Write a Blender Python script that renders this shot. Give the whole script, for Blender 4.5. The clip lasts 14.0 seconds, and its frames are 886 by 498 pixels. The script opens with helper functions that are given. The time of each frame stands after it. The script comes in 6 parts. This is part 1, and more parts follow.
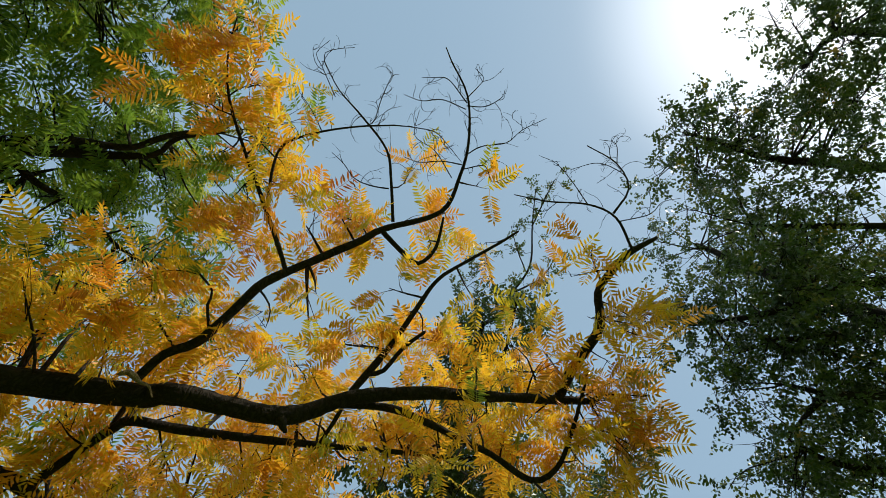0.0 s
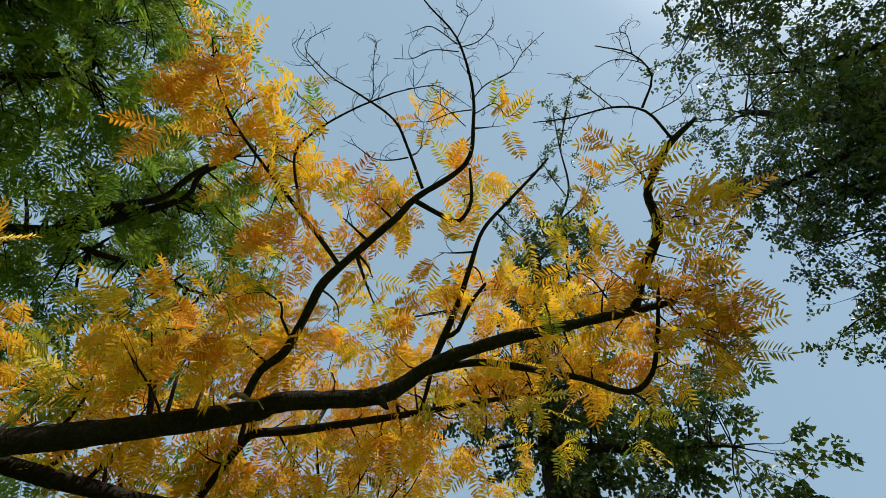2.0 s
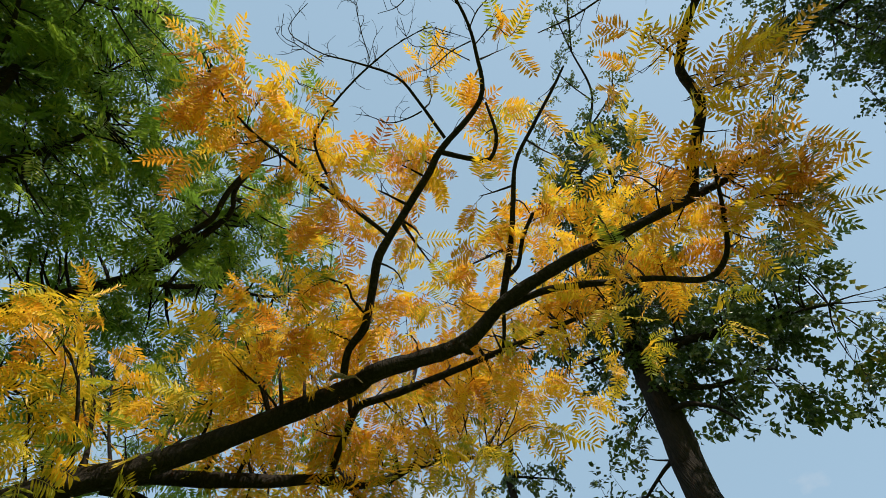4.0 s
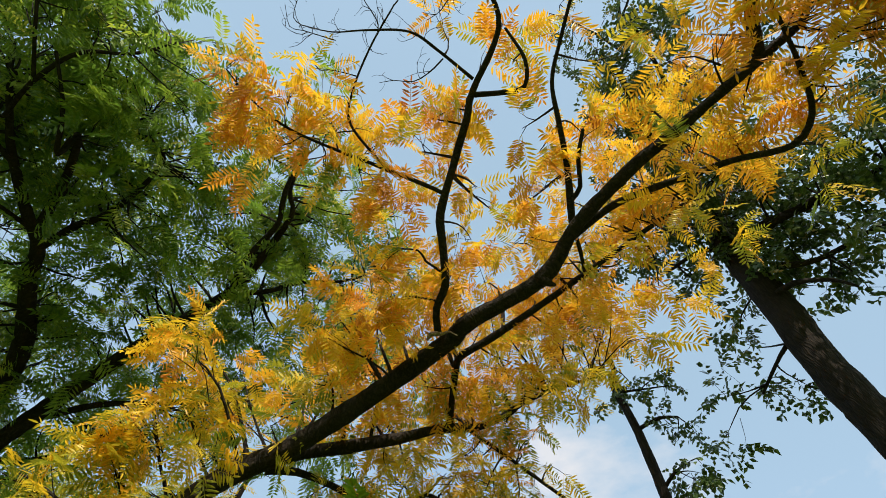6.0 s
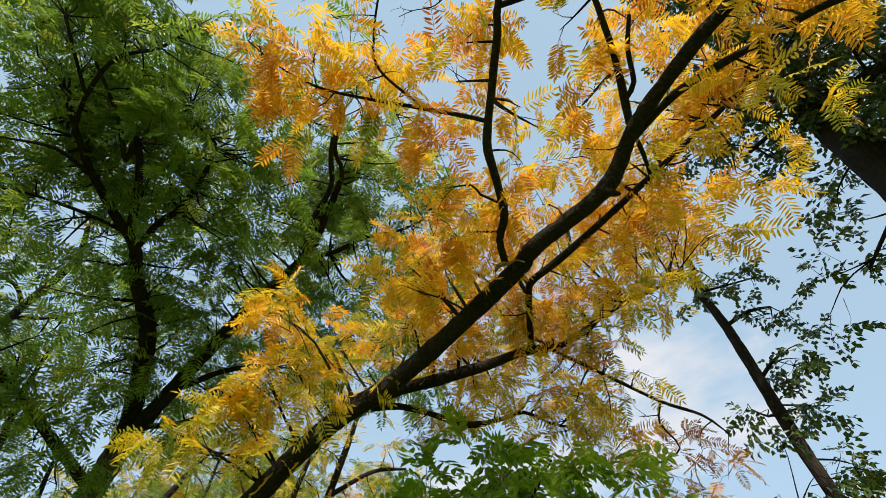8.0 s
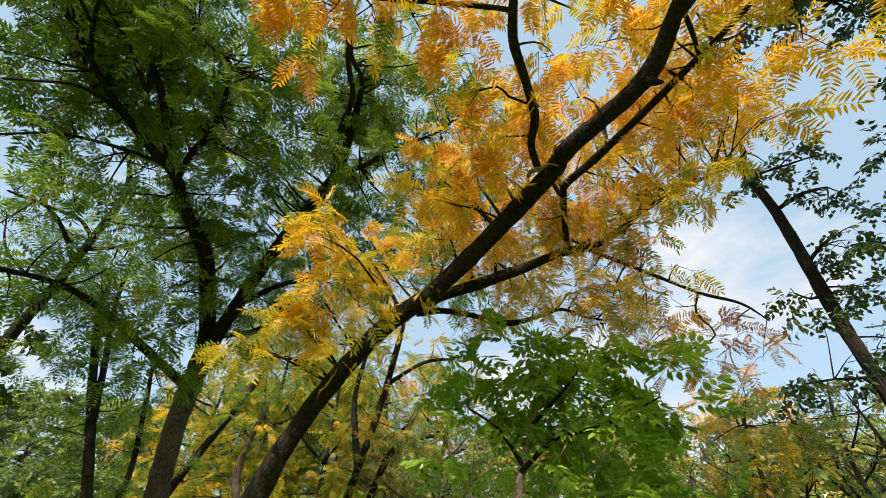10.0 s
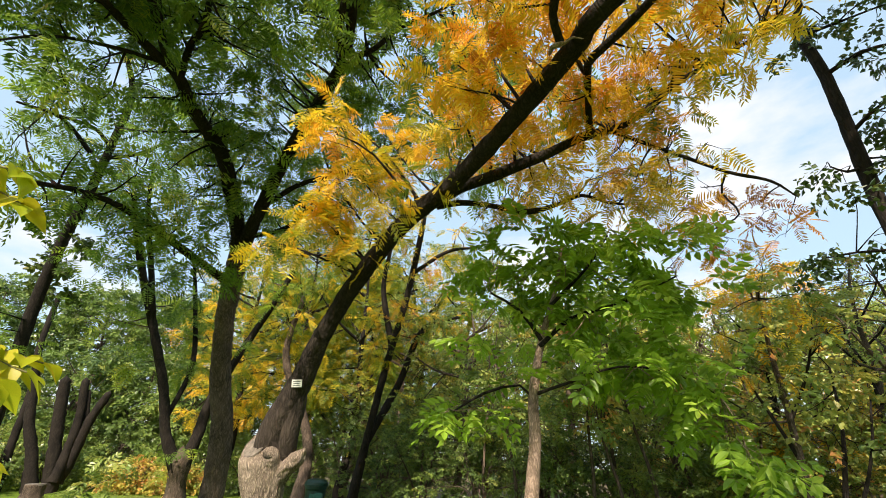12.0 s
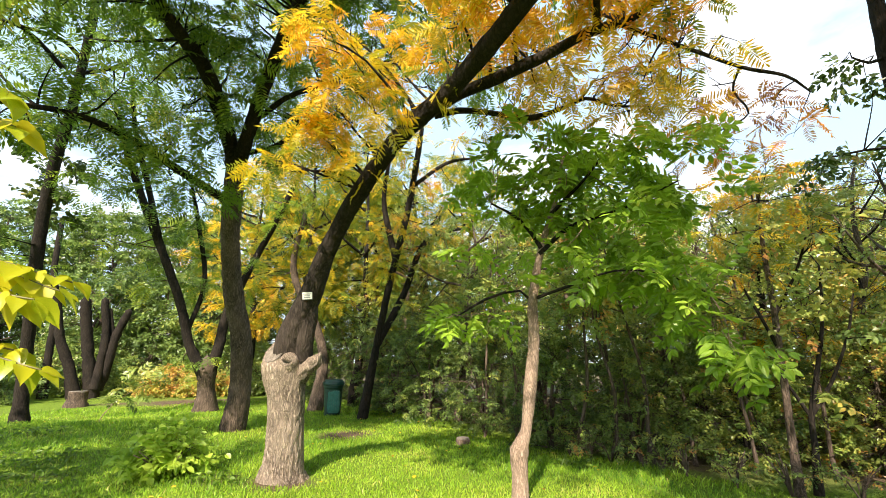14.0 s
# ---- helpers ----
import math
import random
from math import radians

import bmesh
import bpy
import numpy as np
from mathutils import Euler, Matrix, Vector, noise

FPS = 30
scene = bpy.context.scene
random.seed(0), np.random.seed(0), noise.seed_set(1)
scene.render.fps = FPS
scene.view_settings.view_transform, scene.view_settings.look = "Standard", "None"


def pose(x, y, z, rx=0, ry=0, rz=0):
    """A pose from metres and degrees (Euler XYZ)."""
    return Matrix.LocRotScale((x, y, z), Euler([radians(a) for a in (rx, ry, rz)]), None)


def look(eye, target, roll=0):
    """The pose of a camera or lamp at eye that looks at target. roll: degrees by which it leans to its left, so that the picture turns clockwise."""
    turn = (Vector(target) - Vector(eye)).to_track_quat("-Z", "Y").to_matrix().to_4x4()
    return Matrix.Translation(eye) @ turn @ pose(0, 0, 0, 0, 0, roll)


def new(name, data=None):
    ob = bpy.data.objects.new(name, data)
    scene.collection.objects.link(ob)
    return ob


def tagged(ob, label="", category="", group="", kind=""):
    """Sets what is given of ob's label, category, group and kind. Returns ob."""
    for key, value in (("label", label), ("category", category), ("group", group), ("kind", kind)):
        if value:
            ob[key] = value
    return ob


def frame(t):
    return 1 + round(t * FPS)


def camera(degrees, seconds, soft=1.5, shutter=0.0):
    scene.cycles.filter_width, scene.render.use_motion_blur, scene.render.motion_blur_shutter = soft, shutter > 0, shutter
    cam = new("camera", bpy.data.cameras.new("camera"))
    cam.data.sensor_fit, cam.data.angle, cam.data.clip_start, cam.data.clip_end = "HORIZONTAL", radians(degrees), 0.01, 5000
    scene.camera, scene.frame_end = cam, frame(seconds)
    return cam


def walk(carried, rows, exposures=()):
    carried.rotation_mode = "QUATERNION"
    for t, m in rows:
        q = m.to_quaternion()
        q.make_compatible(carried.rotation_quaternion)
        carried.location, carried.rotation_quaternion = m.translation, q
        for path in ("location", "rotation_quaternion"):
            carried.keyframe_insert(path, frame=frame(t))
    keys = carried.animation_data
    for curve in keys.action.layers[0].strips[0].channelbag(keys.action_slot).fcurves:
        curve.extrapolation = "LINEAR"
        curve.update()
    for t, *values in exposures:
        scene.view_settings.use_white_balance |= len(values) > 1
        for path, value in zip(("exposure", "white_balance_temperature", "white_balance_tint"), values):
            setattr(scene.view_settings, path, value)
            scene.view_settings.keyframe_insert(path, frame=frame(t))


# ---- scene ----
cam = camera(92.61, 14.0, soft=0.6)
PATH = [
    (0, 0.100, 0.072, 1.585, 172.10, 4.69, -75.35),
    (0.5, 0.100, 0.074, 1.585, 170.99, 3.92, -71.23),
    (1, 0.099, 0.077, 1.587, 169.92, 3.29, -66.53),
    (1.5, 0.098, 0.081, 1.588, 168.61, 2.56, -61.87),
    (2, 0.095, 0.086, 1.589, 167.26, 2.27, -57.39),
    (2.5, 0.093, 0.091, 1.589, 165.77, 2.00, -53.46),
    (3, 0.089, 0.096, 1.588, 163.38, 1.56, -49.07),
    (3.2, 0.088, 0.096, 1.588, 162.80, 1.52, -47.35),
    (5.3, 0.022, 0.140, 1.530, 157.11, -0.03, -29.34),
    (5.5, 0.021, 0.141, 1.529, 156.47, -0.18, -27.80),
    (6, 0.015, 0.146, 1.529, 154.34, -0.44, -23.59),
    (6.5, 0.009, 0.150, 1.531, 152.79, -0.49, -20.33),
    (7, 0.004, 0.154, 1.532, 150.35, -0.61, -16.89),
    (7.5, 0.001, 0.156, 1.534, 148.20, -1.07, -13.53),
    (8, -0.001, 0.156, 1.537, 145.37, -1.85, -10.79),
    (8.2, -0.001, 0.155, 1.537, 144.36, -2.15, -9.99),
    (10.3, 0.005, 0.045, 1.612, 129.27, -2.17, -3.55),
    (10.5, 0.005, 0.043, 1.613, 127.66, -1.92, -3.02),
    (11, 0.005, 0.036, 1.615, 123.93, -1.99, -1.99),
    (11.5, 0.006, 0.030, 1.615, 120.68, -1.75, -0.84),
    (12, 0.006, 0.022, 1.614, 116.84, -1.68, -0.69),
    (12.5, 0.005, 0.016, 1.612, 113.55, -0.99, -0.44),
    (13, 0.002, 0.011, 1.609, 110.41, -0.26, -0.39),
    (13.5, -0.000, 0.006, 1.605, 107.82, 0.24, -0.17),
    (14, -0.001, 0.002, 1.603, 105.02, 0.02, 0.01),
]
EXPOSURES = [(0.0, 0.02, 6500, 10), (3.0, 0.12, 6500, 10), (6.0, 0.42, 6650, 13), (8.0, 0.47, 6750, 14), (11.0, 0.71, 6850, 15), (12.5, 0.95, 6900, 16), (14.0, 1.31, 6900, 15)]
walk(cam, [(t, pose(x, y, z, rx, ry, rz)) for t, x, y, z, rx, ry, rz in PATH], EXPOSURES)

# ---- world and light ----
SUN_AZ, SUN_EL = radians(-167), radians(40)
world = bpy.data.worlds.new("sky")
scene.world = world
world.use_nodes = True
wn, wl = world.node_tree.nodes, world.node_tree.links
wn.clear()
sky = wn.new("ShaderNodeTexSky")
sky.sky_type, sky.sun_disc = "NISHITA", False
sky.sun_elevation, sky.sun_rotation = SUN_EL, SUN_AZ
sky.air_density, sky.dust_density, sky.ozone_density = 1.0, 1.1, 1.0
where = wn.new("ShaderNodeTexCoord")
cloud = wn.new("ShaderNodeTexNoise")
cloud.inputs["Scale"].default_value, cloud.inputs["Detail"].default_value = 2.6, 7.0
cloud.inputs["Roughness"].default_value = 0.55
squash = wn.new("ShaderNodeMapping")
squash.inputs["Scale"].default_value = (1.0, 1.0, 2.4)
squash.inputs["Location"].default_value = (0.35, 0.1, 0.2)
wl.new(where.outputs["Generated"], squash.inputs["Vector"])
wl.new(squash.outputs["Vector"], cloud.inputs["Vector"])
split = wn.new("ShaderNodeSeparateXYZ")
wl.new(where.outputs["Generated"], split.inputs[0])
low = wn.new("ShaderNodeMapRange")      # clouds gather near the horizon
low.inputs["From Min"].default_value, low.inputs["From Max"].default_value = 0.25, 0.75
low.inputs["To Min"].default_value, low.inputs["To Max"].default_value = 0.1, -0.2
wl.new(split.outputs["Z"], low.inputs["Value"])
add = wn.new("ShaderNodeMath")
wl.new(cloud.outputs["Fac"], add.inputs[0])
wl.new(low.outputs["Result"], add.inputs[1])
mask = wn.new("ShaderNodeMapRange")
mask.inputs["From Min"].default_value, mask.inputs["From Max"].default_value = 0.54, 0.7
heap = wn.new("ShaderNodeVectorMath")      # one larger heap of cloud to the north-east
heap.operation = "DOT_PRODUCT"
wl.new(where.outputs["Generated"], heap.inputs[0])
heap.inputs[1].default_value = Vector((math.sin(radians(46)) * math.cos(radians(36)), math.cos(radians(46)) * math.cos(radians(36)), math.sin(radians(36))))
swell = wn.new("ShaderNodeMapRange")
swell.interpolation_type = "SMOOTHSTEP"
swell.inputs["From Min"].default_value, swell.inputs["From Max"].default_value = 0.965, 0.998
swell.inputs["To Max"].default_value = 0.25
wl.new(heap.outputs["Value"], swell.inputs["Value"])
sum_all = wn.new("ShaderNodeMath")
wl.new(add.outputs[0], sum_all.inputs[0])
wl.new(swell.outputs["Result"], sum_all.inputs[1])
wl.new(sum_all.outputs[0], mask.inputs["Value"])
both = wn.new("ShaderNodeMix")
both.data_type = "RGBA"
wl.new(mask.outputs["Result"], both.inputs["Factor"])
haze = wn.new("ShaderNodeMix")      # thin high haze over the whole sky
haze.data_type = "RGBA"
haze.inputs["Factor"].default_value = 0.68
wl.new(sky.outputs["Color"], haze.inputs["A"])
haze.inputs["B"].default_value = (2.5, 3.65, 4.45, 1)
wl.new(haze.outputs["Result"], both.inputs["A"])
both.inputs["B"].default_value = (3.8, 4.05, 4.3, 1)
glow = wn.new("ShaderNodeBackground")
glow.inputs["Strength"].default_value = 0.15
toward = wn.new("ShaderNodeVectorMath")      # the haze shines white close to the sun
toward.operation = "DOT_PRODUCT"
wl.new(where.outputs["Generated"], toward.inputs[0])
toward.inputs[1].default_value = (math.sin(SUN_AZ) * math.cos(SUN_EL), math.cos(SUN_AZ) * math.cos(SUN_EL), math.sin(SUN_EL))
halo = wn.new("ShaderNodeMapRange")
halo.interpolation_type = "SMOOTHERSTEP"
halo.inputs["From Min"].default_value, halo.inputs["From Max"].default_value = 0.9, 1.0
halo.inputs["To Max"].default_value = 3.0
wl.new(toward.outputs["Value"], halo.inputs["Value"])
bright = wn.new("ShaderNodeVectorMath")
wl.new(both.outputs["Result"], bright.inputs[0])
wl.new(halo.outputs["Result"], bright.inputs[1])
wl.new(bright.outputs["Vector"], glow.inputs["Color"])
wl.new(glow.outputs[0], wn.new("ShaderNodeOutputWorld").inputs["Surface"])

sun = new("sun", bpy.data.lights.new("sun", "SUN"))
sun.data.energy, sun.data.angle, sun.data.color = 4.7, radians(0.6), (1.0, 0.91, 0.76)
sun_way = Vector((math.sin(SUN_AZ) * math.cos(SUN_EL), math.cos(SUN_AZ) * math.cos(SUN_EL), math.sin(SUN_EL)))
sun.matrix_world = look(sun_way * 60, (0, 0, 0))


# ---- materials ----
def material(name):
    m = bpy.data.materials.new(name)
    m.use_nodes = True
    m.node_tree.nodes.clear()
    return m, m.node_tree.nodes, m.node_tree.links


def ramp(nodes, stops):
    r = nodes.new("ShaderNodeValToRGB")
    e = r.color_ramp.elements
    while len(e) < len(stops):
        e.new(0.5)
    for k, (at, c) in enumerate(stops):
        e[k].position, e[k].color = at, (*c, 1)
    return r


def leaf_material(name, stops, through_light=0.5, gloss=0.42):
    """Thin leaf: gloss on top, light passing through; colour by a value stored leaf by leaf, with fine mottling."""
    m, n, l = material(name)
    tint = n.new("ShaderNodeAttribute")
    tint.attribute_name = "tint"
    speck = n.new("ShaderNodeTexNoise")
    speck.inputs["Scale"].default_value, speck.inputs["Detail"].default_value = 24.0, 3.0
    jit = n.new("ShaderNodeMath")
    jit.operation = "MULTIPLY_ADD"
    jit.inputs[1].default_value = 0.45
    l.new(speck.outputs["Fac"], jit.inputs[0])
    shift = n.new("ShaderNodeMath")
    shift.operation = "SUBTRACT"
    l.new(tint.outputs["Fac"], shift.inputs[0])
    shift.inputs[1].default_value = 0.225
    l.new(shift.outputs[0], jit.inputs[2])
    col = ramp(n, stops)
    l.new(jit.outputs[0], col.inputs["Fac"])
    top = n.new("ShaderNodeBsdfPrincipled")
    top.inputs["Roughness"].default_value = gloss
    top.inputs["Specular IOR Level"].default_value = 0.5
    l.new(col.outputs["Color"], top.inputs["Base Color"])
    back = n.new("ShaderNodeBsdfTranslucent")
    l.new(col.outputs["Color"], back.inputs["Color"])
    mix = n.new("ShaderNodeMixShader")
    mix.inputs["Fac"].default_value = through_light
    l.new(top.outputs[0], mix.inputs[1])
    l.new(back.outputs[0], mix.inputs[2])
    l.new(mix.outputs[0], n.new("ShaderNodeOutputMaterial").inputs["Surface"])
    return m


def bark_material(name, dark, light, scale=9.0, stretch=0.22, depth=0.6):
    m, n, l = material(name)
    pos = n.new("ShaderNodeTexCoord")
    mp = n.new("ShaderNodeMapping")
    mp.inputs["Scale"].default_value = (1, 1, stretch)
    l.new(pos.outputs["Object"], mp.inputs["Vector"])
    ridge = n.new("ShaderNodeTexVoronoi")
    ridge.feature = "DISTANCE_TO_EDGE"
    ridge.inputs["Scale"].default_value = scale * 2.2
    warp = n.new("ShaderNodeTexNoise")
    warp.inputs["Scale"].default_value, warp.inputs["Detail"].default_value = scale, 6.0
    l.new(mp.outputs[0], warp.inputs["Vector"])
    mixv = n.new("ShaderNodeMix")
    mixv.data_type = "RGBA"
    mixv.inputs["Factor"].default_value = 0.22
    l.new(mp.outputs[0], mixv.inputs["A"])
    l.new(warp.outputs["Color"], mixv.inputs["B"])
    l.new(mixv.outputs["Result"], ridge.inputs["Vector"])
    blot = n.new("ShaderNodeTexNoise")
    blot.inputs["Scale"].default_value, blot.inputs["Detail"].default_value = 2.3, 5.0
    l.new(pos.outputs["Object"], blot.inputs["Vector"])
    s = n.new("ShaderNodeMath")
    s.operation = "MULTIPLY_ADD"
    l.new(ridge.outputs["Distance"], s.inputs[0])
    s.inputs[1].default_value = 1.6
    l.new(blot.outputs["Fac"], s.inputs[2])
    col = ramp(n, [(0.3, dark), (0.62, tuple((a + b) / 2 for a, b in zip(dark, light))), (1.0, light)])
    l.new(s.outputs[0], col.inputs["Fac"])
    fine = n.new("ShaderNodeMath")
    fine.operation = "MULTIPLY_ADD"
    l.new(warp.outputs["Fac"], fine.inputs[0])
    fine.inputs[1].default_value = 0.35
    l.new(ridge.outputs["Distance"], fine.inputs[2])
    bump = n.new("ShaderNodeBump")
    bump.inputs["Strength"].default_value, bump.inputs["Distance"].default_value = depth, 0.05
    l.new(fine.outputs[0], bump.inputs["Height"])
    b = n.new("ShaderNodeBsdfPrincipled")
    b.inputs["Roughness"].default_value = 0.92
    b.inputs["Specular IOR Level"].default_value = 0.2
    l.new(col.outputs["Color"], b.inputs["Base Color"])
    l.new(bump.outputs[0], b.inputs["Normal"])
    l.new(b.outputs[0], n.new("ShaderNodeOutputMaterial").inputs["Surface"])
    return m


def plain_material(name, a, b, scale=14.0, rough=0.5, bump_depth=0.1, metal=0.0):
    m, n, l = material(name)
    pos = n.new("ShaderNodeTexCoord")
    no = n.new("ShaderNodeTexNoise")
    no.inputs["Scale"].default_value, no.inputs["Detail"].default_value = scale, 6.0
    l.new(pos.outputs["Object"], no.inputs["Vector"])
    col = ramp(n, [(0.35, a), (0.7, b)])
    l.new(no.outputs["Fac"], col.inputs["Fac"])
    bump = n.new("ShaderNodeBump")
    bump.inputs["Strength"].default_value, bump.inputs["Distance"].default_value = bump_depth, 0.01
    l.new(no.outputs["Fac"], bump.inputs["Height"])
    p = n.new("ShaderNodeBsdfPrincipled")
    p.inputs["Roughness"].default_value, p.inputs["Metallic"].default_value = rough, metal
    l.new(col.outputs["Color"], p.inputs["Base Color"])
    l.new(bump.outputs[0], p.inputs["Normal"])
    l.new(p.outputs[0], n.new("ShaderNodeOutputMaterial").inputs["Surface"])
    return m


LEAF_YELLOW = leaf_material("leaf_yellow", [(0.0, (0.15, 0.23, 0.025)), (0.14, (0.45, 0.42, 0.03)), (0.34, (0.88, 0.6, 0.032)), (0.64, (0.8, 0.37, 0.024)), (1.0, (0.4, 0.13, 0.03))], 0.49)
# Amber leaves made darker and less translucent to stand in for shade.
LEAF_AMBER_SHADED = leaf_material("leaf_amber_shaded", [(0.0, (0.12, 0.15, 0.022)), (0.2, (0.36, 0.27, 0.025)), (0.5, (0.62, 0.35, 0.024)), (1.0, (0.3, 0.12, 0.03))], 0.4)
LEAF_GREEN = leaf_material("leaf_green", [(0.0, (0.06, 0.12, 0.018)), (0.5, (0.15, 0.26, 0.028)), (0.85, (0.33, 0.44, 0.045)), (1.0, (0.5, 0.48, 0.06))], 0.5)
LEAF_DARK = leaf_material("leaf_dark", [(0.0, (0.02, 0.042, 0.011)), (0.6, (0.055, 0.1, 0.02)), (0.9, (0.13, 0.165, 0.03)), (1.0, (0.28, 0.22, 0.04))], 0.24, 0.35)
LEAF_FOREST = leaf_material("leaf_forest", [(0.0, (0.065, 0.12, 0.04)), (0.5, (0.24, 0.34, 0.075)), (0.8, (0.42, 0.44, 0.1)), (0.92, (0.6, 0.46, 0.09)), (1.0, (0.55, 0.26, 0.08))], 0.42, 0.32)
LEAF_LIME = leaf_material("leaf_lime", [(0.0, (0.2, 0.3, 0.015)), (0.5, (0.42, 0.46, 0.02)), (1.0, (0.54, 0.46, 0.02))], 0.5, 0.35)
LEAF_BROAD = leaf_material("leaf_broad", [(0.0, (0.12, 0.22, 0.02)), (0.5, (0.28, 0.46, 0.04)), (1.0, (0.48, 0.62, 0.08))], 0.5, 0.38)
# Dark bark, taken near black to stand in for canopy shade.
BARK_DARK_SHADED = bark_material("bark_dark_shaded", (0.006, 0.005, 0.0042), (0.028, 0.022, 0.017))
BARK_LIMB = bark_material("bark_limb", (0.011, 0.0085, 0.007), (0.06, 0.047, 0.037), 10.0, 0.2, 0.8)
BARK_GREY = bark_material("bark_grey", (0.022, 0.017, 0.014), (0.17, 0.125, 0.095), 11.0, 0.18, 0.8)
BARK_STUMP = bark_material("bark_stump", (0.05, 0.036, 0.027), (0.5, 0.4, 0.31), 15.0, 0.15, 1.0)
BARK_PALE = bark_material("bark_pale", (0.1, 0.07, 0.05), (0.4, 0.29, 0.22), 13.0, 0.3, 0.6)
WOOD_CUT = plain_material("cut_wood", (0.1, 0.082, 0.066), (0.21, 0.18, 0.145), 22.0, 0.85, 0.4)
GREEN_STEM = plain_material("green_stem", (0.1, 0.09, 0.03), (0.18, 0.16, 0.05), 30.0, 0.6)
PLATE = plain_material("plate_white", (0.72, 0.7, 0.66), (0.82, 0.81, 0.78), 30.0, 0.4)
INK = plain_material("plate_ink", (0.08, 0.08, 0.08), (0.12, 0.12, 0.12), 30.0, 0.6)
# Dark green and teal plastic, both deepened to stand in for shade on the bin.
BIN_DARK_SHADED = plain_material("bin_dark_green_shaded", (0.006, 0.04, 0.03), (0.012, 0.06, 0.045), 7.0, 0.45)
BIN_TEAL_SHADED = plain_material("bin_teal_shaded", (0.012, 0.12, 0.09), (0.03, 0.19, 0.15), 9.0, 0.4)


def edge_side(x, y):
    """Metres to the wood's side of the lawn's edge (negative: on the lawn)."""
    if x < 2.8:
        return (y - 7.28 - 1.66 * (2.8 - x)) / 1.9
    if x < 4:
        return (y - 7.28 + 1.15 * (x - 2.8)) / 1.5
    return (y - 5.9 + 0.6 * (x - 4)) / 1.2


def lie(x, y):
    """Height of the ground."""
    near = max(0.0, 1 - math.hypot(x, y) / 60)
    z = 0.10 * noise.noise((x * 0.22, y * 0.22, 0.3)) + 0.05 * noise.noise((x * 0.8, y * 0.8, 2.0))
    z += 0.22 * math.exp(-((x + 8.5) / 4.5) ** 2 - ((y - 10.5) / 2.6) ** 2)      # low mound
    z -= 0.22 * min(1.0, max(0.0, edge_side(x, y) / 4)) if y > 2 else 0.0
    return z * near


def ground_material():
    m, n, l = material("lawn_soil")
    pos = n.new("ShaderNodeTexCoord")
    big = n.new("ShaderNodeTexNoise")
    big.inputs["Scale"].default_value, big.inputs["Detail"].default_value = 0.45, 6.0
    l.new(pos.outputs["Object"], big.inputs["Vector"])
    small = n.new("ShaderNodeTexNoise")
    small.inputs["Scale"].default_value, small.inputs["Detail"].default_value = 30.0, 6.0
    l.new(pos.outputs["Object"], small.inputs["Vector"])
    a = ramp(n, [(0.3, (0.06, 0.1, 0.014)), (0.55, (0.14, 0.22, 0.02)), (0.75, (0.22, 0.28, 0.035))])
    l.new(small.outputs["Fac"], a.inputs["Fac"])
    b = ramp(n, [(0.3, (0.06, 0.045, 0.03)), (0.7, (0.17, 0.12, 0.075))])
    l.new(small.outputs["Fac"], b.inputs["Fac"])
    bare = n.new("ShaderNodeAttribute")
    bare.attribute_name = "bare"
    sum_ = n.new("ShaderNodeMath")
    l.new(big.outputs["Fac"], sum_.inputs[0])
    l.new(bare.outputs["Fac"], sum_.inputs[1])
    k = n.new("ShaderNodeMapRange")
    k.inputs["From Min"].default_value, k.inputs["From Max"].default_value = 0.68, 0.95
    l.new(sum_.outputs[0], k.inputs["Value"])
    mix = n.new("ShaderNodeMix")
    mix.data_type = "RGBA"
    l.new(k.outputs["Result"], mix.inputs["Factor"])
    l.new(a.outputs["Color"], mix.inputs["A"])
    l.new(b.outputs["Color"], mix.inputs["B"])
    bump = n.new("ShaderNodeBump")
    bump.inputs["Strength"].default_value, bump.inputs["Distance"].default_value = 0.8, 0.05
    l.new(small.outputs["Fac"], bump.inputs["Height"])
    p = n.new("ShaderNodeBsdfPrincipled")
    p.inputs["Roughness"].default_value, p.inputs["Specular IOR Level"].default_value = 0.9, 0.15
    l.new(mix.outputs["Result"], p.inputs["Base Color"])
    l.new(bump.outputs[0], p.inputs["Normal"])
    l.new(p.outputs[0], n.new("ShaderNodeOutputMaterial").inputs["Surface"])
    return m


# ---- mesh helpers ----
def mesh(name, verts, faces, mat, parent=None, label="", smooth=True, tint=None, attr="tint"):
    """One mesh object from arrays of corners and of faces (all of one size each)."""
    me = bpy.data.meshes.new(name)
    verts = np.asarray(verts, np.float32).reshape(-1, 3)
    me.vertices.add(len(verts))
    me.vertices.foreach_set("co", verts.ravel())
    faces = [np.asarray(f, np.int32) for f in faces if len(f)]
    sizes = np.concatenate([np.full(len(f), f.shape[1], np.int32) for f in faces])
    loops = np.concatenate([f.ravel() for f in faces])
    me.loops.add(len(loops))
    me.loops.foreach_set("vertex_index", loops)
    me.polygons.add(len(sizes))
    me.polygons.foreach_set("loop_start", np.concatenate([[0], np.cumsum(sizes)[:-1]]).astype(np.int32))
    me.polygons.foreach_set("use_smooth", np.full(len(sizes), smooth))
    if tint is not None:
        me.attributes.new(attr, "FLOAT", "POINT").data.foreach_set("value", np.asarray(tint, np.float32))
    me.update(calc_edges=True)
    me.validate()
    me.materials.append(mat)
    ob = new(name, me)
    if parent:
        ob.parent = parent
        ob.matrix_parent_inverse = Matrix.Translation(-parent.location)
    if label:
        ob["label"] = label
    return ob


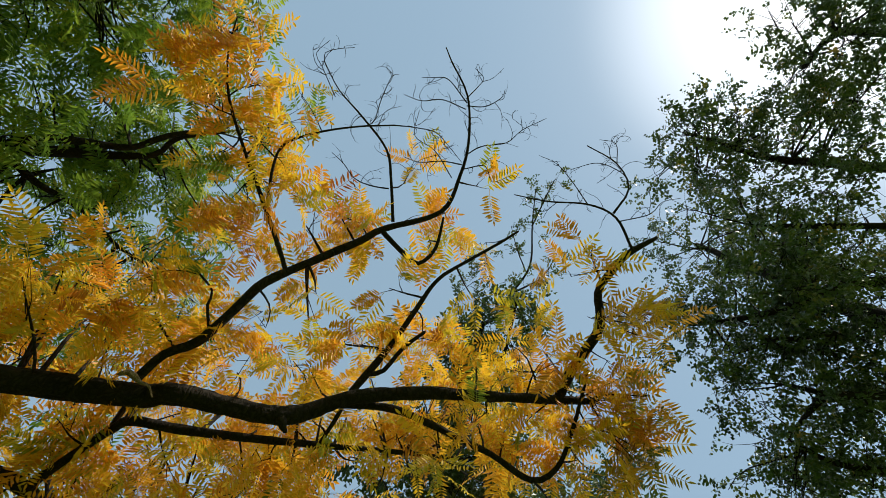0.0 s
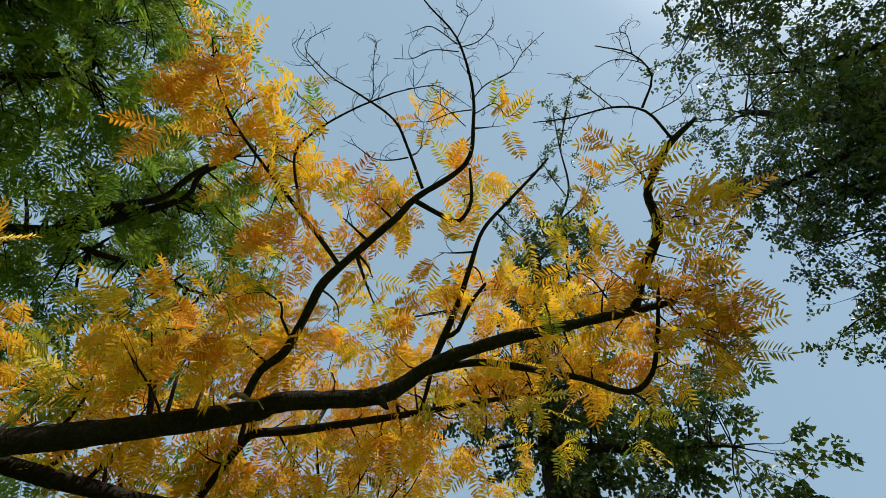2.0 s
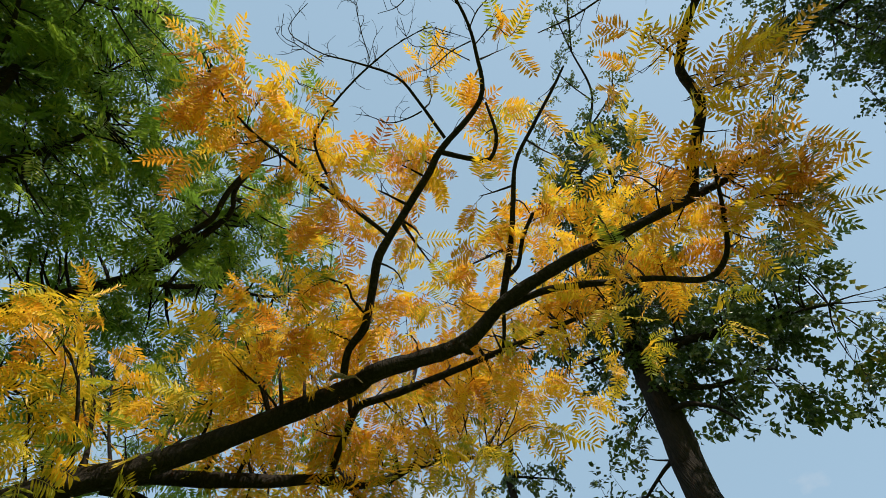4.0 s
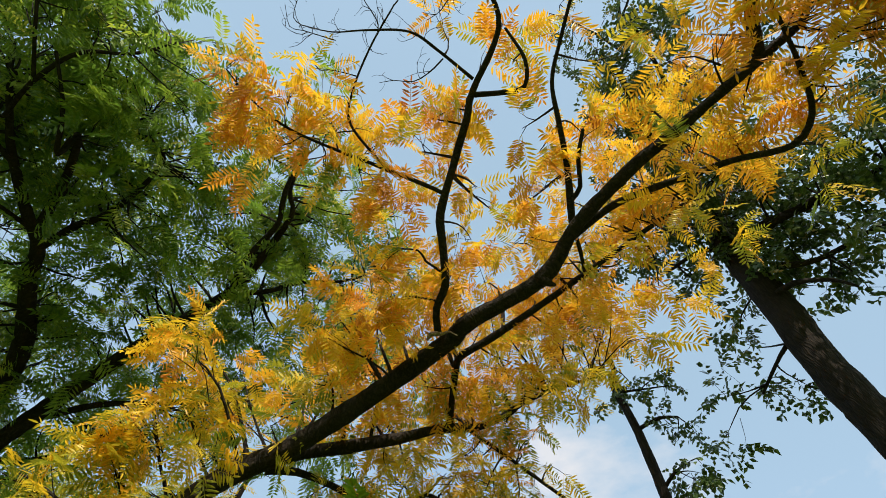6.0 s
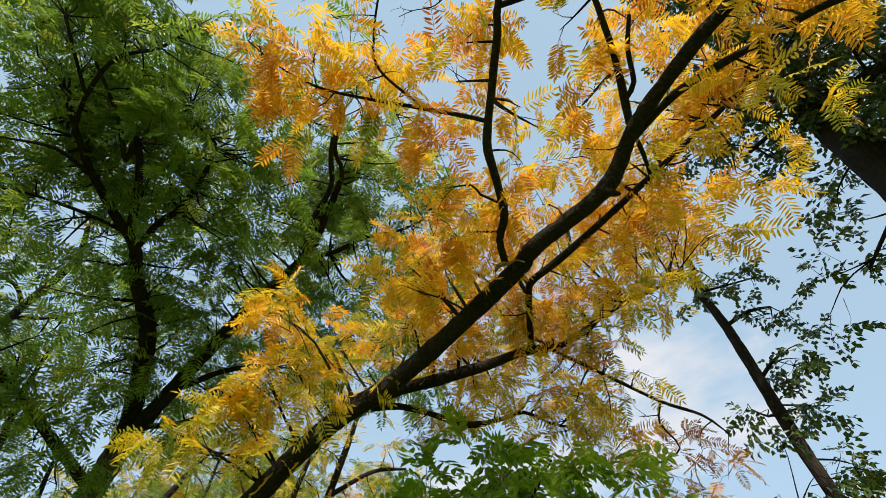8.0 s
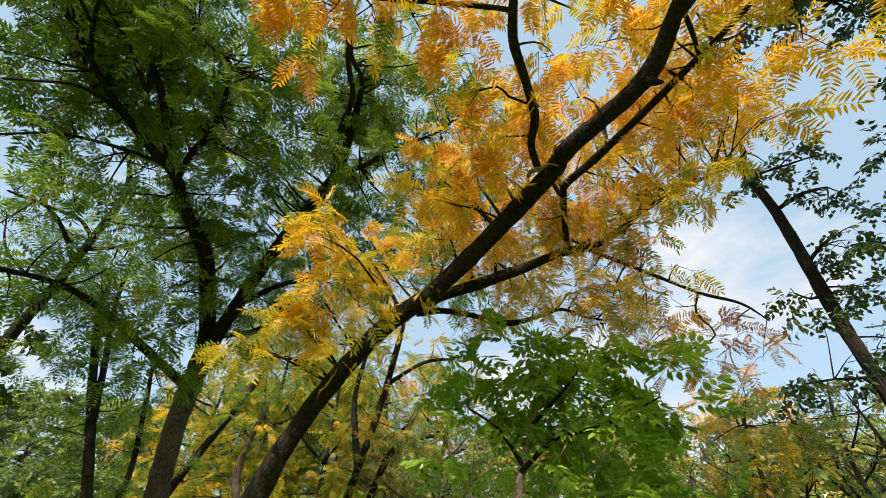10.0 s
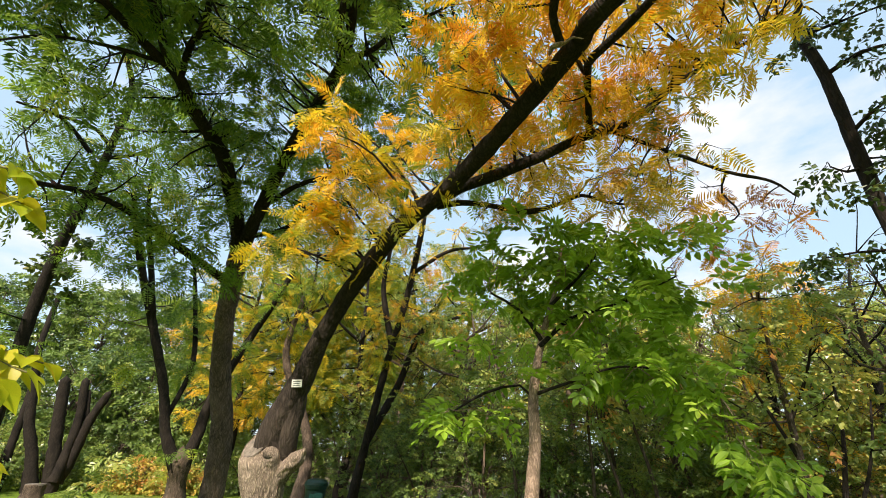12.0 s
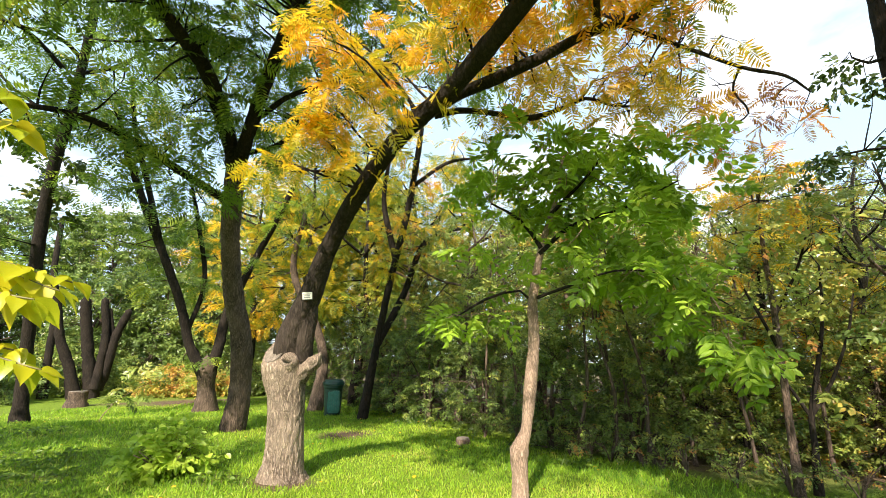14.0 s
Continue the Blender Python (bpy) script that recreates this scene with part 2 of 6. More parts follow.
def part(name, bm, mat, parent=None, label="", smooth=False):
    """Links a bmesh, given in world metres, as one mesh object."""
    me = bpy.data.meshes.new(name)
    bm.normal_update()
    bm.to_mesh(me)
    bm.free()
    for p in me.polygons:
        p.use_smooth = smooth
    me.materials.append(mat)
    ob = new(name, me)
    if parent:
        ob.parent = parent
        ob.matrix_parent_inverse = Matrix.Translation(-parent.location)
    if label:
        ob["label"] = label
    return ob


def thing(name, x, y, z, label, category, group=""):
    ob = new(name)
    ob.location = (x, y, z)
    ob.empty_display_size = 0.1
    return tagged(ob, label, category, group)


def curve_points(pts, step):
    """Smooth line through points (x, y, z, r), about step metres between samples."""
    p = np.array(pts, float)
    p = np.vstack([2 * p[0] - p[1], p, 2 * p[-1] - p[-2]])
    out = []
    for k in range(1, len(p) - 2):
        a, b, c, d = p[k - 1 : k + 3]
        n = max(2, int(np.linalg.norm(c[:3] - b[:3]) / step))
        t = np.linspace(0, 1, n, endpoint=False)[:, None]
        out.append(0.5 * (2 * b + (c - a) * t + (2 * a - 5 * b + 4 * c - d) * t**2 + (3 * b - a - 3 * c + d) * t**3))
    out.append(p[-2][None])
    out = np.vstack(out)
    out[:, 3] = np.maximum(out[:, 3], 0.002)
    return out


def tube(path, sides, rng, rough=0.06):
    """Corners and quads of a round limb along a sampled path, with uneven girth."""
    p, r = path[:, :3], path[:, 3]
    t = np.gradient(p, axis=0)
    t /= np.linalg.norm(t, axis=1)[:, None] + 1e-9
    u = np.cross(t[0], (0.3, 0.2, 1.0) if abs(t[0][2]) < 0.9 else (1.0, 0.2, 0.0))
    us = []
    for k in range(len(p)):
        u = u - t[k] * (u @ t[k])
        u = u / (np.linalg.norm(u) + 1e-9)
        us.append(u)
    us = np.array(us)
    vs = np.cross(t, us)
    a = np.linspace(0, 2 * np.pi, sides, endpoint=False)
    gap = np.linalg.norm(np.diff(p, axis=0), axis=1).mean()
    span = int(np.clip(0.25 / max(gap, 1e-3), 1, max(1, len(p) // 2)))
    wave = rng.standard_normal((len(p) + span, sides)) * 0.6 + rng.standard_normal((len(p) + span, 1)) * 0.4
    wave = np.stack([wave[k : k + span].sum(0) for k in range(len(p))]) / math.sqrt(span)
    lump = 1 + rough * wave
    ring = (np.cos(a)[None, :, None] * us[:, None] + np.sin(a)[None, :, None] * vs[:, None]) * (r[:, None] * lump)[..., None]
    v = (p[:, None] + ring).reshape(-1, 3)
    i = np.arange(len(p) - 1)[:, None] * sides
    j = np.arange(sides)[None]
    k = (j + 1) % sides
    q = np.stack([i + j, i + k, i + sides + k, i + sides + j], -1).reshape(-1, 4)
    v = np.vstack([v, p[-1:] + t[-1:] * r[-1]])
    last = (len(p) - 1) * sides
    tri = np.stack([last + j[0], last + k[0], np.full(sides, len(v) - 1)], -1)
    return v, q, tri


def limb(tree, pts, mat, rng, name="limb", sides=10, step=0.12, rough=0.06, label="", furrow=0.0, grain=(15.0, 2.4), sawn=None):
    path = curve_points(pts, step)
    v, q, tri = tube(path, sides, rng, rough)
    if furrow:      # bark plates with deep cracks between, running up the trunk
        mid = np.repeat(path[:, :3], sides, axis=0)
        for k in range(len(mid)):
            x, y, z = v[k]
            n = noise.noise((x * grain[0] + 0.5 * math.sin(z * 5), y * grain[0], z * grain[1])) + 0.5 * noise.noise((x * grain[0] * 2.1, y * grain[0] * 2.1, z * grain[1] * 2.3))
            out = Vector(v[k] - mid[k]).normalized()
            v[k] += np.array(out) * furrow * (0.45 - min(1.0, 2.6 * max(0.0, 0.3 - abs(n))) * 1.3)
    if sawn:      # cut flat along a plane (point, normal)
        at, way = np.array(sawn[0]), np.array(Vector(sawn[1]).normalized())
        v = v - np.maximum((v - at) @ way, 0)[:, None] * way
    mesh(name, v, [q, tri], mat, tree, label)
    return path


def many_tubes(name, paths, sides, mat, tree, rng):
    V, Q, T, n = [], [], [], 0
    for path in paths:
        v, q, tri = tube(path, sides, rng, 0.05)
        V.append(v), Q.append(q + n), T.append(tri + n)
        n += len(v)
    return mesh(name, np.vstack(V), [np.vstack(Q), np.vstack(T)], mat, tree)


def twig(a, b, r, rng, bow=0.12, n=5):
    """A thin bowed shoot from a to b."""
    s = np.linspace(0, 1, n)[:, None]
    way = b - a
    far = np.linalg.norm(way)
    side = rng.standard_normal(3)
    p = a + way * s + (np.sin(s * np.pi) * bow + np.sin(s * 2 * np.pi) * bow * rng.uniform(-0.5, 0.5)) * far * side / np.linalg.norm(side)
    return np.hstack([p, np.maximum(r * (1 - 0.75 * s), 0.0015)])


def crook(a, way, length, r, rng, n=8):
    """A crooked, curling bare twig that starts at a."""
    p, d, out = np.array(a, float), np.array(way, float), []
    d /= np.linalg.norm(d)
    curl = rng.standard_normal(3) * 0.22
    for k in range(n):
        out.append((*p, max(0.0014, r * (1 - 0.7 * k / n))))
        d = d + np.cross(curl, d) + rng.standard_normal(3) * 0.16
        d /= np.linalg.norm(d)
        p = p + d * length / (n - 1)
    return np.array(out)


def bare_twigs(paths, rng, every=0.13, length=(0.12, 0.42), r=0.0042):
    """Side twigs, forked once more, set along bare branches."""
    out = []
    for p in paths:
        span = np.linalg.norm(np.diff(p[:, :3], axis=0), axis=1).sum()
        for _ in range(max(1, int(span / every))):
            k = int(rng.uniform(0.12, 1) * (len(p) - 2))
            way = p[k + 1, :3] - p[k, :3]
            side = np.cross(way, rng.standard_normal(3) + (0, 0, 1.5))
            t = crook(p[k, :3], way / np.linalg.norm(way) * 0.8 + side / np.linalg.norm(side) * rng.choice((-1, 1)), rng.uniform(*length), min(r, p[k, 3]), rng)
            out.append(t)
            for _ in range(rng.integers(0, 3)):
                q = rng.integers(2, 6)
                out.append(crook(t[q, :3], t[q + 1, :3] - t[q, :3] + rng.standard_normal(3) * 0.025, rng.uniform(0.06, 0.2), r * 0.6, rng, 6))
    return out


# ---- leaves ----
def blade(length, width, fold, six=True):
    """A leaflet along +x, folded on its midrib: corners and quads."""
    if six:
        v = [(0, 0, 0), (0.3, 0.5, fold), (0.68, 0.4, fold * 0.7), (1, 0, -0.12), (0.68, -0.4, fold * 0.7), (0.3, -0.5, fold)]
        q = [(0, 3, 2, 1), (0, 5, 4, 3)]
    else:
        v = [(0, 0, 0), (0.42, 0.5, fold), (1, 0, -0.1), (0.42, -0.5, fold)]
        q = [(0, 3, 2, 1)]
    return np.array(v) * (length, width, width), np.array(q)


def feather_leaf(rng, pairs, size, width, lean=62, sag=0.25, six=True):
    """A compound leaf one unit long along +x: a stalk with paired leaflets and one at the tip."""
    V, Q, n = [], [], 0
    s = np.linspace(0, 1, 5)
    st = np.stack([s, 0 * s, -sag * s**2], -1)
    w = 0.006
    V.append(np.vstack([st + (0, w, 0), st - (0, w, 0)]))
    Q.append(np.array([(k, k + 1, k + 6, k + 5) for k in range(4)]))
    n = 10
    spots = [(0.2 + 0.74 * k / max(1, pairs - 1), side) for k in range(pairs) for side in (1, -1)] + [(0.98, 0)]
    for at, side in spots:
        ln = size * rng.uniform(0.82, 1.12) * (0.75 + 0.5 * math.sin(math.pi * min(1, at * 0.9 + 0.08)))
        v, q = blade(ln, width * rng.uniform(0.85, 1.15), rng.uniform(0.05, 0.3), six)
        turn = Euler((rng.uniform(-0.35, 0.35), rng.uniform(0.0, 0.4), side * radians(lean + rng.uniform(-9, 9)))).to_matrix()
        v = v @ np.array(turn).T + (at, side * w, -sag * at**2)
        V.append(v), Q.append(q + n)
        n += len(v)
    return np.vstack(V), np.vstack(Q)


def sprig(rng, count, size, width, six=False):
    """A shoot one unit long with simple leaves in turn along it."""
    V, Q, n = [], [], 0
    for k in range(count):
        at = (k + 0.5) / count
        v, q = blade(size * rng.uniform(0.7, 1.2), width * rng.uniform(0.8, 1.2), rng.uniform(0.0, 0.3), six)
        turn = Euler((rng.uniform(-0.7, 0.7), rng.uniform(-0.3, 0.7), rng.uniform(25, 85) * (1 if k % 2 else -1) * 0.0175)).to_matrix()
        v = v @ np.array(turn).T + (at, rng.uniform(-0.05, 0.05), rng.uniform(-0.12, 0.12))
        V.append(v), Q.append(q + n)
        n += len(v)
    return np.vstack(V), np.vstack(Q)


def leaves(name, seats, kinds, mat, tree, rng, label=""):
    """One mesh of many leaves. seats: arrays of place (n, 3), direction (n, 3), size (n), tint (n)."""
    pos, way, size, tint = seats
    n = len(pos)
    way = way / (np.linalg.norm(way, axis=1)[:, None] + 1e-9)
    up = np.array((0, 0, 1.0)) + rng.standard_normal((n, 3)) * 0.45
    z = up - way * (up * way).sum(1)[:, None]
    z /= np.linalg.norm(z, axis=1)[:, None] + 1e-9
    y = np.cross(z, way)
    turn = np.stack([way, y, z], 1)
    pick = rng.integers(0, len(kinds), n)
    V, T, Q3, Q4, base = [], [], [], [], 0
    for k, (tv, tq) in enumerate(kinds):
        m = np.where(pick == k)[0]
        if not len(m):
            continue
        v = np.einsum("vi,nij->nvj", tv, turn[m]) * size[m][:, None, None] + pos[m][:, None]
        V.append(v.reshape(-1, 3))
        T.append(np.repeat(tint[m], len(tv)))
        Q4.append((tq[None] + base + (np.arange(len(m)) * len(tv))[:, None, None]).reshape(-1, 4))
        base += len(m) * len(tv)
    return mesh(name, np.vstack(V), [np.vstack(Q4)], mat, tree, label, smooth=False, tint=np.concatenate(T))


def dress(tree, paths, clumps, kinds, leaf_mat, bark, rng, per_area=150, size=(0.3, 0.44), tint=(0.5, 0.16), sag=0.35, twig_r=0.008, crown_label="", flat=0.75):
    """Hangs twigs and leaf clumps (x, y, z, radius) on the limbs of a tree."""
    wood = np.vstack([p[::2] for p in paths])
    shoots, P, W, S, T = [], [], [], [], []
    for c in clumps:
        mid, r = np.array(c[:3]), c[3]
        gap = np.linalg.norm(wood[:, :3] - mid, axis=1)
        near = wood[np.argmin(gap + rng.uniform(0, 0.25, len(gap)))]
        far = np.linalg.norm(near[:3] - mid)
        shoots.append(twig(near[:3], mid, min(near[3] * 0.7, twig_r * (1 + far)), rng, 0.1, 6))
        hue = tint[0] + rng.normal(0, tint[1] * 0.65)
        count = max(3, int(per_area * r * r))
        kids = max(2, count // 4)
        for _ in range(kids):
            d = rng.standard_normal(3) * (1, 1, flat)
            d /= np.linalg.norm(d) + 1e-9
            end = mid + d * r * rng.uniform(0.45, 1.05)
            start = near[:3] + (mid - near[:3]) * rng.uniform(0.5, 1.0)
            sh = twig(start, end, twig_r * 0.55, rng, 0.1, 4)
            shoots.append(sh)
            m = max(1, int(round(count / kids)))
            for _ in range(m):
                at = sh[-1 if rng.random() < 0.5 else -2, :3]
                w = d * 0.7 + rng.standard_normal(3) * 0.6
                w[2] = w[2] * 0.55 - sag
                P.append(at), W.append(w), S.append(rng.uniform(*size)), T.append(np.clip(hue + rng.normal(0, tint[1] * 0.85), 0, 1))
    tagged(many_tubes("twig", shoots, 3, bark, tree, rng), kind="stuff")
    tagged(leaves("crown", tuple(np.array(q) for q in (P, W, S, T)), kinds, leaf_mat, tree, rng, crown_label), kind="stuff")


def grow(paths, rng, every, spread, radius, rise=0.3, from_=0.25, drift=(0.0, 0.0)):
    """Clumps set out along limbs, on side shoots of random length."""
    out = []
    for p in paths:
        length = np.linalg.norm(np.diff(p[:, :3], axis=0), axis=1).sum()
        for _ in range(max(2, int(length / every))):
            k = int((from_ + (1 - from_) * rng.random() ** 0.8) * (len(p) - 1))
            d = rng.standard_normal(3)
            d[2] = d[2] * 0.6 + rise
            d[:2] += drift
            d /= np.linalg.norm(d)
            out.append((*(p[k, :3] + d * rng.uniform(*spread)), rng.uniform(*radius)))
    return out


# ---- limbs of the trees: x, y, z, radius in metres ----
YELLOW_LIMBS = [
    [(-2.29, 6.41, 1.5, 0.175), (-2.24, 6.36, 1.94, 0.186), (-1.95, 6.18, 2.55, 0.142), (-1.67, 5.88, 3.13, 0.121), (-1.18, 5.41, 3.8, 0.116), (-0.52, 4.75, 4.36, 0.111), (0.19, 4.12, 4.69, 0.103), (1.15, 2.89, 5.22, 0.098), (1.29, 2.48, 5.24, 0.086), (1.77, 1.71, 5.3, 0.079), (1.86, 1.11, 5.46, 0.065), (2.05, 0.45, 5.53, 0.06), (2.25, -0.08, 5.54, 0.052), (2.43, -0.57, 5.55, 0.043), (2.62, -0.89, 5.68, 0.046), (2.72, -1.24, 5.64, 0.027)],
    [(2.63, -0.86, 5.68, 0.055), (2.38, -1.15, 5.81, 0.054), (2.06, -1.55, 5.89, 0.052), (1.73, -1.67, 6.03, 0.046), (1.59, -1.83, 6.08, 0.046), (1.41, -2.12, 6.11, 0.038), (1.31, -2.47, 6.08, 0.021)],
    [(1.84, 1.12, 5.54, 0.04), (1.7, 0.85, 5.72, 0.037), (1.55, 0.6, 5.86, 0.031), (1.35, 0.33, 6, 0.027), (1.13, 0.01, 6.17, 0.022), (1.03, -0.39, 6.27, 0.02), (0.94, -0.79, 6.33, 0.017), (0.88, -1.04, 6.4, 0.011)],
    [(1.77, 0.92, 5.68, 0.027), (1.77, 0.78, 5.67, 0.024), (1.63, 0.55, 5.74, 0.022), (1.54, 0.29, 5.79, 0.018)],
    [(1.9, 1.25, 5.48, 0.037), (2.11, 0.81, 5.54, 0.036), (2.39, 0.48, 5.55, 0.034), (2.6, 0.24, 5.5, 0.033), (2.82, -0.04, 5.42, 0.03), (3.12, -0.35, 5.3, 0.029), (3.07, -0.62, 5.29, 0.025), (2.85, -0.86, 5.41, 0.021), (2.55, -1.1, 5.54, 0.017), (2.35, -1.24, 5.62, 0.012)],
    [(1.9, 1.19, 5.5, 0.021), (2.07, 1.36, 5.48, 0.021), (2.22, 1.54, 5.45, 0.018)],
    [(1.73, 3.94, 5.24, 0.04), (1.58, 3.52, 5.29, 0.038), (1.47, 3.16, 5.37, 0.041), (1.44, 2.96, 5.31, 0.043), (1.65, 2.62, 5.34, 0.043), (1.94, 2.11, 5.4, 0.039), (2.24, 1.58, 5.49, 0.032), (2.61, 0.89, 5.59, 0.024), (2.91, 0.24, 5.6, 0.015)],
    [(-0.49, 4.82, 4.39, 0.063), (0.06, 4.58, 4.73, 0.071), (0.7, 4.38, 4.93, 0.077), (1.26, 4.18, 5.1, 0.063), (1.67, 3.99, 5.22, 0.056), (2.08, 3.87, 5.29, 0.049), (2.38, 3.66, 5.41, 0.041), (2.55, 3.49, 5.53, 0.032), (2.89, 3.23, 5.66, 0.025), (3.2, 3.01, 5.73, 0.019), (3.48, 2.82, 5.79, 0.013)],
    [(2.43, 3.6, 5.43, 0.032), (2.48, 3.36, 5.46, 0.025), (2.5, 3.19, 5.52, 0.022)],
    [(-0.11, 4.76, 4.63, 0.046), (0.22, 4.72, 4.68, 0.039), (0.61, 4.8, 4.7, 0.036), (1.11, 4.86, 4.66, 0.043), (1.52, 4.8, 4.76, 0.03), (1.83, 4.74, 4.87, 0.023), (2.21, 4.77, 4.78, 0.016), (2.48, 4.77, 4.78, 0.013)],
    [(1.99, 3.92, 5.24, 0.023), (2.59, 3.93, 4.99, 0.022), (3.25, 3.96, 4.73, 0.019), (3.66, 3.89, 4.56, 0.016), (3.91, 3.92, 4.39, 0.009)],
    [(3.25, 3.96, 4.73, 0.014), (3.24, 4.11, 4.54, 0.012), (3.4, 4.16, 4.28, 0.01), (3.23, 4.46, 4.22, 0.008)],
    [(1.04, 2.68, 5.13, 0.037), (0.92, 2.46, 5.25, 0.039), (0.91, 2.21, 5.34, 0.045), (0.77, 1.94, 5.51, 0.043), (0.6, 1.63, 5.72, 0.044), (0.54, 1.16, 5.93, 0.042), (0.48, 0.68, 6.08, 0.039), (0.43, 0.43, 6.16, 0.035), (0.42, -0.22, 6.27, 0.027), (0.08, -0.54, 6.35, 0.019), (-0.25, -0.72, 6.36, 0.016), (-0.72, -0.83, 6.38, 0.011), (-1.1, -0.75, 6.37, 0.008), (-1.25, -0.72, 6.33, 0.005)],
    [(0.59, 1.45, 5.8, 0.026), (0.44, 1.44, 5.82, 0.024), (-0.08, 1.46, 5.86, 0.021), (-0.69, 1.47, 5.84, 0.016), (-1.15, 1.44, 5.8, 0.013), (-1.53, 1.32, 5.81, 0.008), (-1.81, 1.16, 5.85, 0.006)],
    [(0.39, 0.32, 6.22, 0.019), (-0.05, 0.22, 6.28, 0.016), (-0.38, 0.18, 6.31, 0.013), (-0.78, 0.34, 6.3, 0.01), (-1.08, 0.49, 6.27, 0.007), (-1.37, 0.55, 6.23, 0.005)],
    [(0.46, 0.45, 6.16, 0.029), (0.74, 0.29, 6.08, 0.027), (0.88, 0.17, 6.07, 0.024), (0.78, -0.05, 6.13, 0.019), (0.49, -0.23, 6.26, 0.014)],
    [(-0.08, 1.46, 5.86, 0.014), (-0.59, 1.21, 5.99, 0.014), (-0.69, 0.93, 6.09, 0.012), (-0.68, 0.48, 6.2, 0.01), (-0.6, 0.02, 6.28, 0.008)],
    [(1.36, -2.18, 6.1, 0.016), (0.99, -2.12, 6.21, 0.014), (0.78, -1.89, 6.35, 0.011), (0.65, -1.51, 6.56, 0.009), (0.48, -1.17, 6.72, 0.006)],
    [(0.94, -2.11, 6.23, 0.014), (0.71, -2.33, 6.21, 0.011), (0.41, -2.3, 6.31, 0.008), (0.13, -2.06, 6.44, 0.006)],
    [(0.85, 2.12, 5.41, 0.015), (0.64, 2.11, 5.5, 0.013), (0.53, 2.07, 5.59, 0.011), (0.26, 2.18, 5.62, 0.009)],
]
GREEN_LIMBS = [
    [(-4.72, 8.88, 5.81, 0.207), (-4.64, 8.4, 6.12, 0.163), (-4.64, 7.65, 6.78, 0.159), (-4.63, 6.96, 7.15, 0.142), (-4.86, 6.03, 7.5, 0.117), (-4.87, 5.49, 7.68, 0.097), (-5.08, 4.89, 7.71, 0.077), (-5.35, 4.04, 7.79, 0.056), (-5.45, 3.5, 7.88, 0.045), (-5.57, 2.99, 8.03, 0.035)],
    [(-4.85, 5.5, 7.69, 0.063), (-4.57, 5.11, 8.07, 0.058), (-4.31, 4.91, 8.26, 0.053), (-4.01, 4.38, 8.66, 0.043), (-3.89, 3.83, 9.04, 0.032), (-4.17, 3.53, 9, 0.027), (-4.32, 3.26, 9.15, 0.018)],
    [(-4.92, 5.18, 7.75, 0.075), (-4.74, 4.19, 8.04, 0.06), (-4.71, 3.57, 8.15, 0.048), (-4.69, 3.78, 7.75, 0.041), (-4.81, 3.17, 7.98, 0.029), (-5.03, 2.43, 8.11, 0.021)],
    [(-5.47, 3.55, 7.81, 0.032), (-5.25, 2.95, 8.01, 0.032), (-4.84, 2.37, 8.27, 0.029), (-4.32, 2.16, 8.57, 0.023), (-3.87, 1.79, 8.91, 0.016)],
    [(-5.25, 2.91, 8.02, 0.028), (-5.28, 2.37, 8.07, 0.024), (-5.34, 1.87, 8.17, 0.02)],
    [(-5.28, 4.21, 7.74, 0.037), (-5.48, 3.65, 7.48, 0.026), (-5.72, 3.38, 7.09, 0.017), (-5.83, 3.2, 6.77, 0.012)],
    [(-5, 5.18, 7.69, 0.037), (-5.47, 4.65, 7.4, 0.029), (-5.88, 4.2, 7.01, 0.019), (-6.19, 3.92, 6.51, 0.013)],
    [(-4.72, 8.86, 5.86, 0.182), (-4.24, 8.21, 6.24, 0.144), (-3.62, 7.49, 7.21, 0.136), (-3.03, 6.84, 7.84, 0.124), (-2.53, 6.28, 8.17, 0.116), (-2.06, 5.72, 8.55, 0.108), (-1.76, 4.87, 9.01, 0.075), (-1.56, 4.07, 9.28, 0.05), (-1.73, 3.63, 9.32, 0.042), (-1.7, 2.88, 9.61, 0.026)],
    [(-2.06, 5.75, 8.53, 0.063), (-1.48, 5.58, 8.68, 0.051), (-0.92, 5.24, 8.9, 0.039), (-0.13, 4.94, 9.04, 0.028), (0.5, 4.44, 9.22, 0.021)],
    [(-1.96, 5.53, 8.44, 0.077), (-2.04, 5.23, 8.52, 0.072), (-1.89, 4.73, 8.78, 0.058), (-1.7, 4.24, 9.01, 0.053), (-1.77, 3.66, 9.17, 0.047), (-1.75, 2.95, 9.48, 0.027)],
    [(-3.77, 7.84, 6.62, 0.058), (-3.24, 7.72, 6.96, 0.054), (-2.55, 7.67, 7.21, 0.043), (-1.35, 7.54, 7.62, 0.032)],
    [(-4.41, 8.48, 6.04, 0.058), (-3.74, 8.8, 6.49, 0.056), (-3.25, 8.75, 7.12, 0.053), (-2.87, 8.56, 7.95, 0.041)],
    [(-5.04, 9.08, 5.24, 0.092), (-5.44, 8.25, 5.44, 0.083), (-5.74, 7.43, 5.6, 0.069), (-6, 6.61, 5.65, 0.057), (-6.16, 5.94, 5.49, 0.046), (-6.33, 5.29, 5.21, 0.034), (-6.42, 5.02, 5.2, 0.031), (-6.57, 4.32, 4.57, 0.022), (-6.69, 3.71, 3.97, 0.014), (-6.64, 3.19, 3.49, 0.007)],
]
